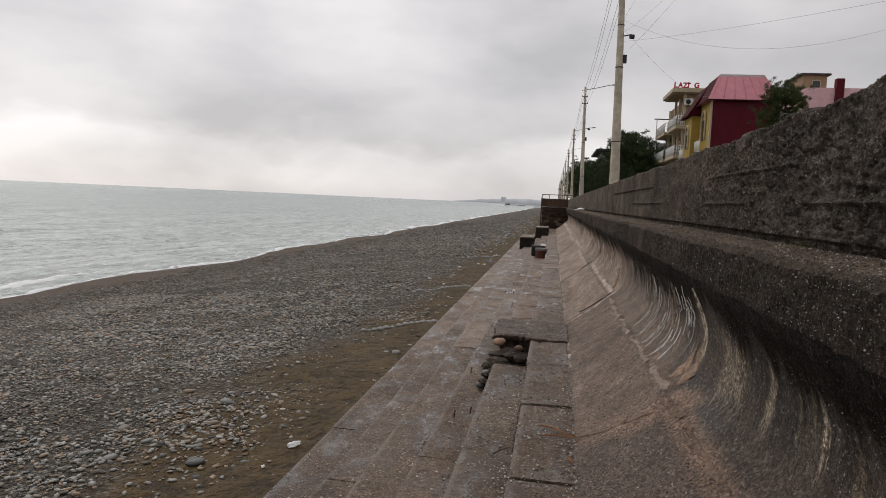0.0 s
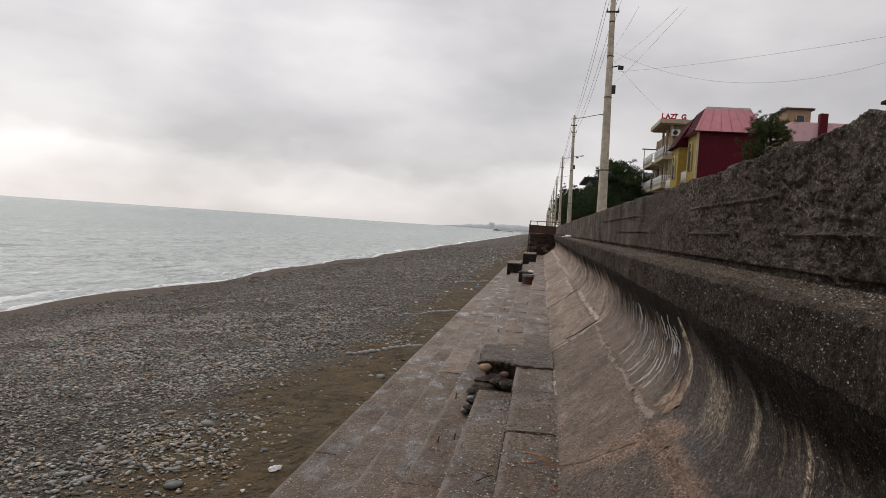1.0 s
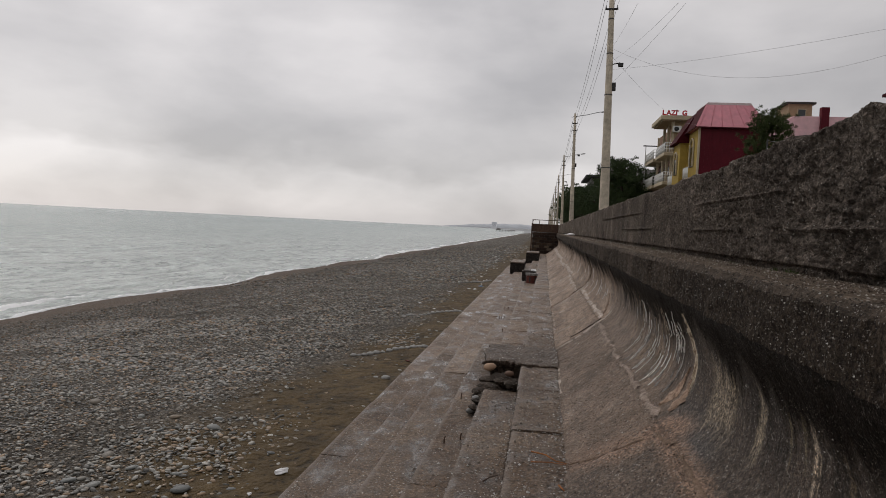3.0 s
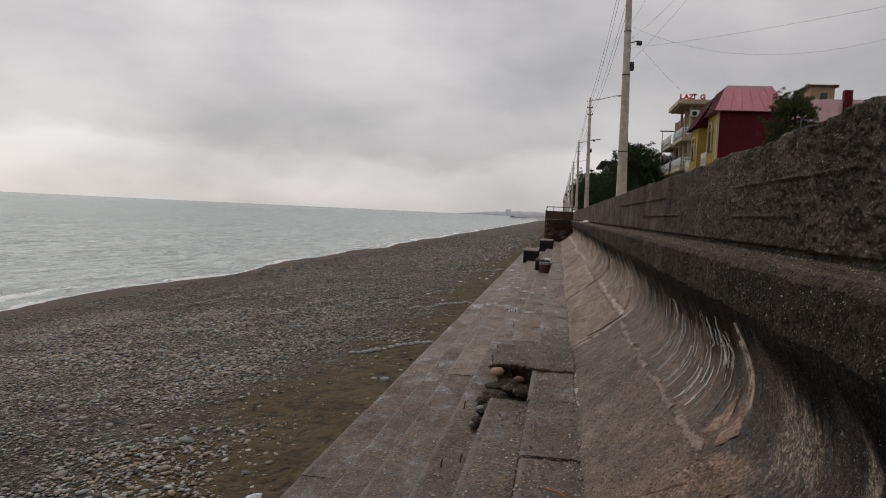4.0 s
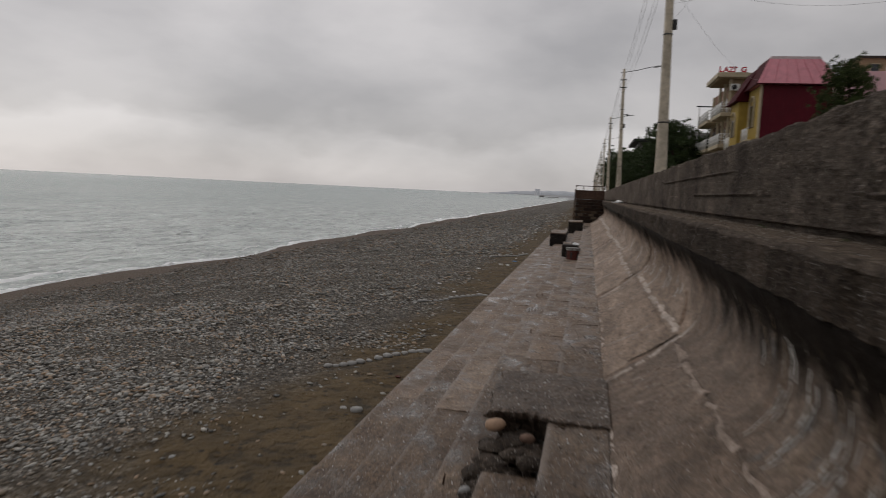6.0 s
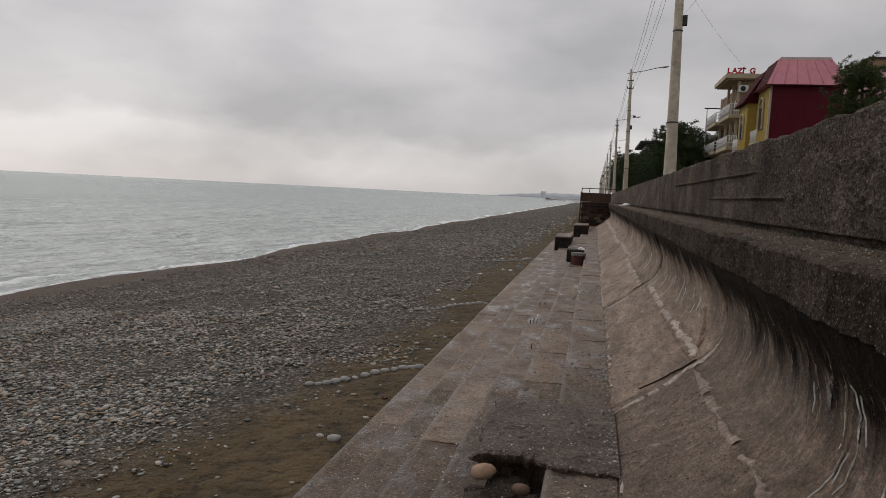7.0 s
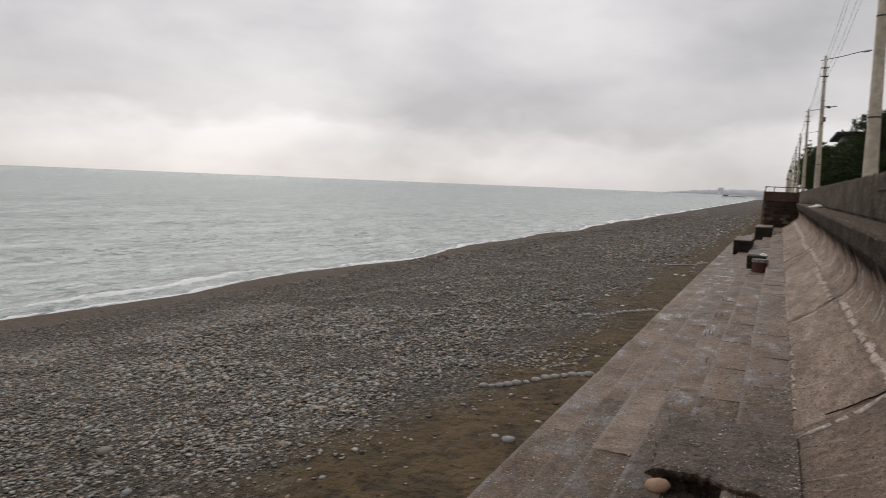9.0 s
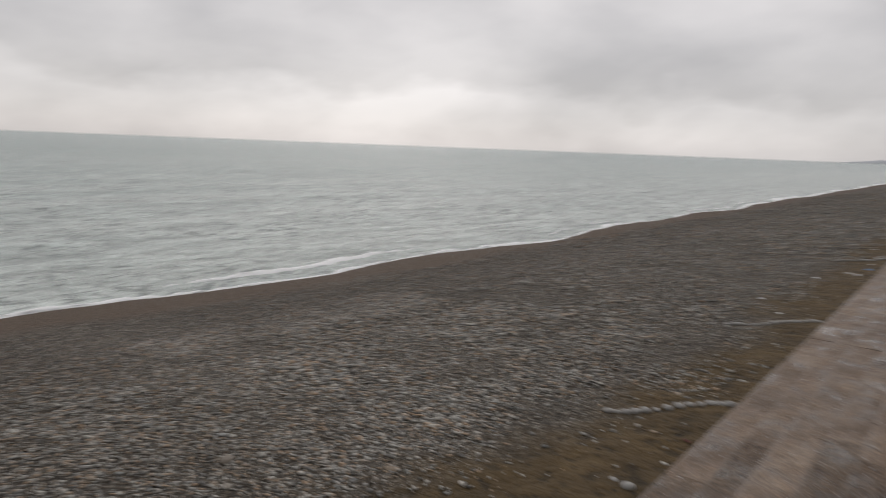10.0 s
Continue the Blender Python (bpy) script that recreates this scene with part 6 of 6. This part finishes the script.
def far_hills():
    xs = span(-760, 900, 14)
    verts, faces = [], []
    for x in xs:
        k = max(0.0, min(1.0, (x + 640) / 240))
        top = SEA + k * (21 + 9 * fbm(x * 0.006, 2.2, 0) + 5 * fbm(x * 0.03, 5.1, 0)) + 9 * max(0.0, min(1.0, (x + 420) / 200))
        verts += [(x, 4150, SEA - 2), (x, 4150, SEA + 2.5 * k), (x, 4230, top), (x, 4700, SEA)]
    for i in range(len(xs) - 1):
        for r in range(3):
            a = i * 4 + r
            faces.append((a, a + 4, a + 5, a + 1))
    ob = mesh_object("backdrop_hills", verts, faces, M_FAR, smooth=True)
    tagged(ob, "low hazy wooded hills across the bay", "hills", kind="structure")


far_hills()


def far_tower():
    root = empty("tower_block", Matrix.Translation((-300, 4140, 0)))
    tagged(root, "pale hazy tower block on the far shore", "tower block")
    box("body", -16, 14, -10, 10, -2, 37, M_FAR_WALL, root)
    for j in range(6):
        for i in range(5):
            box("window", -13.5 + i * 5.4, -10.5 + i * 5.4, -10.4, -10.1, 6 + j * 5, 9 + j * 5, M_FAR, root)


far_tower()


def pier():
    root = empty("pier", Matrix.Translation((-42, 700, SEA)))
    tagged(root, "long dark jetty on piles", "pier")
    box("deck", -7, 13, -3, 3, 1.3, 1.9, M_PLAIN, root)
    for x in span(-6.5, 12.5, 3):
        tube("pile", [(x, 0, -2), (x, 0, 1.4)], 0.3, M_PLAIN, root, 6)
    box("pier_shed", -6, -2, -2, 2, 1.9, 3.0, M_PLAIN, root)


pier()


# ---------- small things ----------
M_OCHRE_STONE = plain("ochre_stone", (0.38, 0.25, 0.165), 0.7, 0.3, 0, 0.2, 25)
M_BROWN_STONE = plain("brown_stone", (0.14, 0.085, 0.06), 0.7, 0.3, 0, 0.2, 25)
M_TWIG = plain("orange_twig", (0.34, 0.13, 0.045), 0.8, 0.2, 0, 0.3, 30)
M_LITTER = plain("white_litter", (0.8, 0.8, 0.8), 0.4, 0.4, 0, 0.06, 20)
M_BLUE = plain("blue_litter", (0.2, 0.4, 0.7), 0.4, 0.4, 0, 0.1, 20)
M_REDCAN = plain("faded_red_paint", (0.11, 0.03, 0.022), 0.6, 0.3, 0, 0.35, 20)
M_WEED = leaf_material("small_weed", (0.07, 0.11, 0.03))


M_PALE_WET = plain("pale_wet_stone", (0.3, 0.3, 0.29), 0.4, 0.4, 0, 0.2, 25)
M_WETSTONE = plain("dark_wet_stone", (0.07, 0.068, 0.063), 0.4, 0.4, 0, 0.3, 25)


# rubble taken near black so its colour carries the hollow's shade
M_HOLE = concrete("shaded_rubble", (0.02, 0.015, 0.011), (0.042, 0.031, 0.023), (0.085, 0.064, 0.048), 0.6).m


def loose_stone(x, y, z, size, turn, mat, label, seed=3):
    me = stone_mesh("loose_stone", seed, 2 if mat is not M_HOLE else 1, 0.55 if mat is not M_HOLE else 0.42, mat)
    if mat is M_HOLE:
        for v in me.vertices:
            v.co *= 1 + 0.28 * math.sin(v.index * 12.9 + seed)
        me.shade_flat()
    ob = new("loose_stone", me)
    ob.matrix_world = pose(x, y, z, 6, -5, turn) @ Matrix.Scale(size, 4)
    return tagged(ob, label, "stone")


loose_stone(-0.5, 7.38, -0.02, 0.15, 20, M_OCHRE_STONE, "rounded ochre stone on the broken slab edge", 3)
loose_stone(-0.28, 7.3, -0.06, 0.11, -30, M_BROWN_STONE, "brown stone lodged under the broken slab", 5)
rr = random.Random(8)
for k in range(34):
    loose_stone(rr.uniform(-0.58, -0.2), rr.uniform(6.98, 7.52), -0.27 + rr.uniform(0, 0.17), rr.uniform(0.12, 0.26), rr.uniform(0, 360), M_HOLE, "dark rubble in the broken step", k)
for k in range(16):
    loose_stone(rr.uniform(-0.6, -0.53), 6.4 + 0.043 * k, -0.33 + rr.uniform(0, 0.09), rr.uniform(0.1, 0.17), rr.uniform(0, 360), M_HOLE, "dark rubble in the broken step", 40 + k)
loose_stone(-0.6, 6.42, -0.26, 0.1, 70, M_WETSTONE, "dark wet cobble beside the broken step", 2)
loose_stone(-0.59, 6.78, -0.22, 0.075, 20, M_PALE_WET, "pale wet cobble beside the broken step", 7)


def twig(points, r, mat, label):
    return tagged(tube("twig", points, r, mat, None, 5, r * 0.5), label, "twig")


twig([(0.0, 4.56, 0.012), (0.09, 4.5, 0.02), (0.16, 4.41, 0.014), (0.23, 4.37, 0.016)], 0.006, M_TWIG, "dry orange twig lying on the step")
twig([(0.0, 4.36, 0.01), (0.12, 4.38, 0.012), (0.22, 4.36, 0.012)], 0.004, M_TWIG, "thin dry orange stalk on the step")
twig([(-0.3, 4.35, -0.145), (-0.26, 4.42, -0.14), (-0.2, 4.5, -0.145)], 0.006, M_WOOD, "small brown twig on the step")
twig([(0.17, 4.0, 0.01), (0.2, 3.92, 0.01)], 0.006, M_TWIG, "short orange straw on the step")
twig([(-0.28, 3.3, -0.145), (-0.24, 3.2, -0.145)], 0.006, M_TWIG, "short orange straw on the step")


def rebar(x, y, z):
    bm = bmesh.new()
    add_tube(bm, [(x, y, z - 0.05), (x + 0.004, y, z + 0.035), (x + 0.01, y + 0.01, z + 0.06)], 0.0065, 6)
    return tagged(part("rebar_stub", bm, M_RUST), "rusted steel bar stub standing from the step", "rebar", group="rebar stubs")


for x, y in ((-0.72, 5.5), (-0.6, 5.63), (-0.76, 7.0), (-0.62, 11.8), (-0.78, 13.4), (-0.69, 13.45), (-0.74, 13.5), (-0.78, 15.05), (-0.69, 15.1), (-0.8, 16.95), (-0.75, 17.0), (-0.78, 19.5)):
    rebar(x, y, -0.3)


def stone_row(x0, y0, x1, y1, n, seed):
    """Pale stones pushed into a line across the sand."""
    rng = random.Random(seed)
    root = empty("stone_row", Matrix.Translation((x0, y0, -0.66)))
    for k in range(n):
        u = k / (n - 1)
        x, y = x0 + (x1 - x0) * u, y0 + (y1 - y0) * u + 0.12 * math.sin(u * 5 + seed)
        ob = new("pale_stone", rng.choice(PALE))
        ob.parent = root
        s = rng.uniform(0.09, 0.15) * (1.2 - 0.4 * u)
        ob.matrix_basis = Matrix.Translation((x - x0, y - y0, beach_height(x, y) + 0.66 + 0.15 * s)) @ Euler((0, 0, rng.uniform(-0.5, 0.5))).to_matrix().to_4x4() @ Matrix.Scale(s, 4)
    return tagged(root, "row of pale stones laid across the sand", "stones", group="stone rows")


M_PALE = plain("pale_stone", (0.34, 0.335, 0.32), 0.6, 0.3, 0, 0.2, 25)
PALE = [stone_mesh("pale_stone", 20 + k, 2, 0.5, M_PALE) for k in range(4)]
stone_row(-1.98, 11.66, -2.95, 10.7, 13, 1)
stone_row(-2.0, 17.0, -3.2, 15.8, 14, 2)
stone_row(-2.05, 27.6, -3.1, 25.6, 14, 3)
stone_row(-2.05, 9.2, -2.2, 9.12, 2, 4)


def litter(x, y, z, size, mat, seed, label):
    """A crumpled scrap of plastic or paper."""
    bm = bmesh.new()
    bmesh.ops.create_icosphere(bm, subdivisions=3, radius=0.5)
    for v in bm.verts:
        d = 1 + 0.5 * fbm(v.co.x * 2.5 + seed, v.co.y * 2.5, v.co.z * 2.5)
        v.co = Vector((v.co.x * d, v.co.y * d * 0.6, v.co.z * d * 0.35))
    ob = part("litter", bm, mat)
    ob.matrix_world = pose(x, y, z + 0.1 * size, 0, 0, seed * 50) @ Matrix.Scale(size, 4)
    return tagged(ob, label, "litter", group="litter on the beach")


litter(-2.08, 5.42, -0.66, 0.12, M_LITTER, 1.0, "crumpled white plastic bag on the sand")
litter(-2.15, 4.95, -0.67, 0.05, M_LITTER, 2.0, "small white scrap on the sand")
litter(-2.0, 10.4, -0.66, 0.08, M_REDCAN, 3.0, "small red scrap on the sand")
litter(-2.15, 24.5, -0.66, 0.14, M_BLUE, 4.0, "small blue scrap on the sand")
rl = random.Random(31)
for k in range(84):
    y = rl.uniform(17, 70)
    litter(-2.0 - abs(rl.gauss(0, 0.5 + 0.012 * y)), y, beach_height(-3, y) - 0.01, rl.uniform(0.06, 0.13) * (0.8 + 0.008 * y), M_LITTER, k * 0.7, "pale scrap of washed-up litter")


def ledge_bag():
    bm = bmesh.new()
    bmesh.ops.create_icosphere(bm, subdivisions=3, radius=0.5)
    for v in bm.verts:
        d = 1 + 0.15 * fbm(v.co.x * 2, v.co.y * 2, v.co.z * 2)
        v.co = Vector((v.co.x * d * 0.32, v.co.y * d * 0.8, v.co.z * d * 0.13))
    ob = part("plastic_bottle", bm, M_LITTER, None, "", True)
    ob.matrix_world = pose(1.2, 30.5, 1.378)
    tagged(ob, "white plastic canister lying on the ledge", "canister")
    b = box("pale_board", 0.9, 1.1, 28.6, 30.0, 1.345, 1.375, M_LITTER, None, 0.005)
    tagged(b, "thin pale board lying on the ledge", "board")


ledge_bag()


def red_stub():
    root = empty("broken_bollard", Matrix.Translation((-0.3, 21.3, -0.16)))
    tagged(root, "broken red-painted bollard with a pale cap", "bollard")
    bm = bmesh.new()
    add_tube(bm, [(0, 0, 0), (0, 0, 0.22), (0, 0, 0.24)], 0.17, 14)
    part("body", bm, M_REDCAN, root, "faded red painted drum")
    for k in range(6):
        a = k * 1.05 + 3.4
        box("slot", -0.02, 0.02, -0.008, 0.008, 0.04, 0.2, M_DARK, root, m=Matrix.Translation((0.17 * math.cos(a), 0.17 * math.sin(a), 0)) @ Matrix.Rotation(a + math.pi / 2, 4, "Z"))
    bm = bmesh.new()
    add_tube(bm, [(0, 0, 0.24), (0, 0, 0.3), (0, 0, 0.31)], 0.19, 14)
    part("cap", bm, M_PLAIN, root, "pale concrete cap")
    ob = box("dark_box", -0.62, -0.18, 21.9, 22.4, -0.16, 0.17, M_BLOCK, None, 0.02)
    tagged(ob, "dark broken lump of concrete on the step", "rubble")
    litter(-0.25, 22.1, 0.17, 0.22, M_LITTER, 6.0, "white scrap on the broken concrete")


red_stub()


def weed(x, y, z, size, seed):
    rng = random.Random(seed)
    verts, faces = [], []
    for _ in range(60):
        d = Vector((rng.gauss(0, 1), rng.gauss(0, 1), abs(rng.gauss(0.8, 0.6)))).normalized()
        side = d.cross(Vector((rng.gauss(0, 1), rng.gauss(0, 1), 0.1))).normalized()
        p = Vector((x, y, z)) + Vector((rng.gauss(0, 0.25), rng.gauss(0, 0.5), 0)) * size
        i = len(verts)
        verts += [p - side * 0.08 * size, p + side * 0.08 * size, p + d * size * rng.uniform(0.4, 1)]
        faces.append((i, i + 1, i + 2))
    ob = mesh_object("weed", verts, faces, M_WEED)
    return tagged(ob, "small green weed in the wall's crack", "weed", group="weeds on the ledge")


for k, (y, s) in enumerate(((4.15, 0.05), (4.45, 0.035), (5.4, 0.03), (7.2, 0.03), (9.1, 0.04))):
    weed(PARAPET_X - 0.02, y, ledge_top(PARAPET_X) - 0.003, s, k)
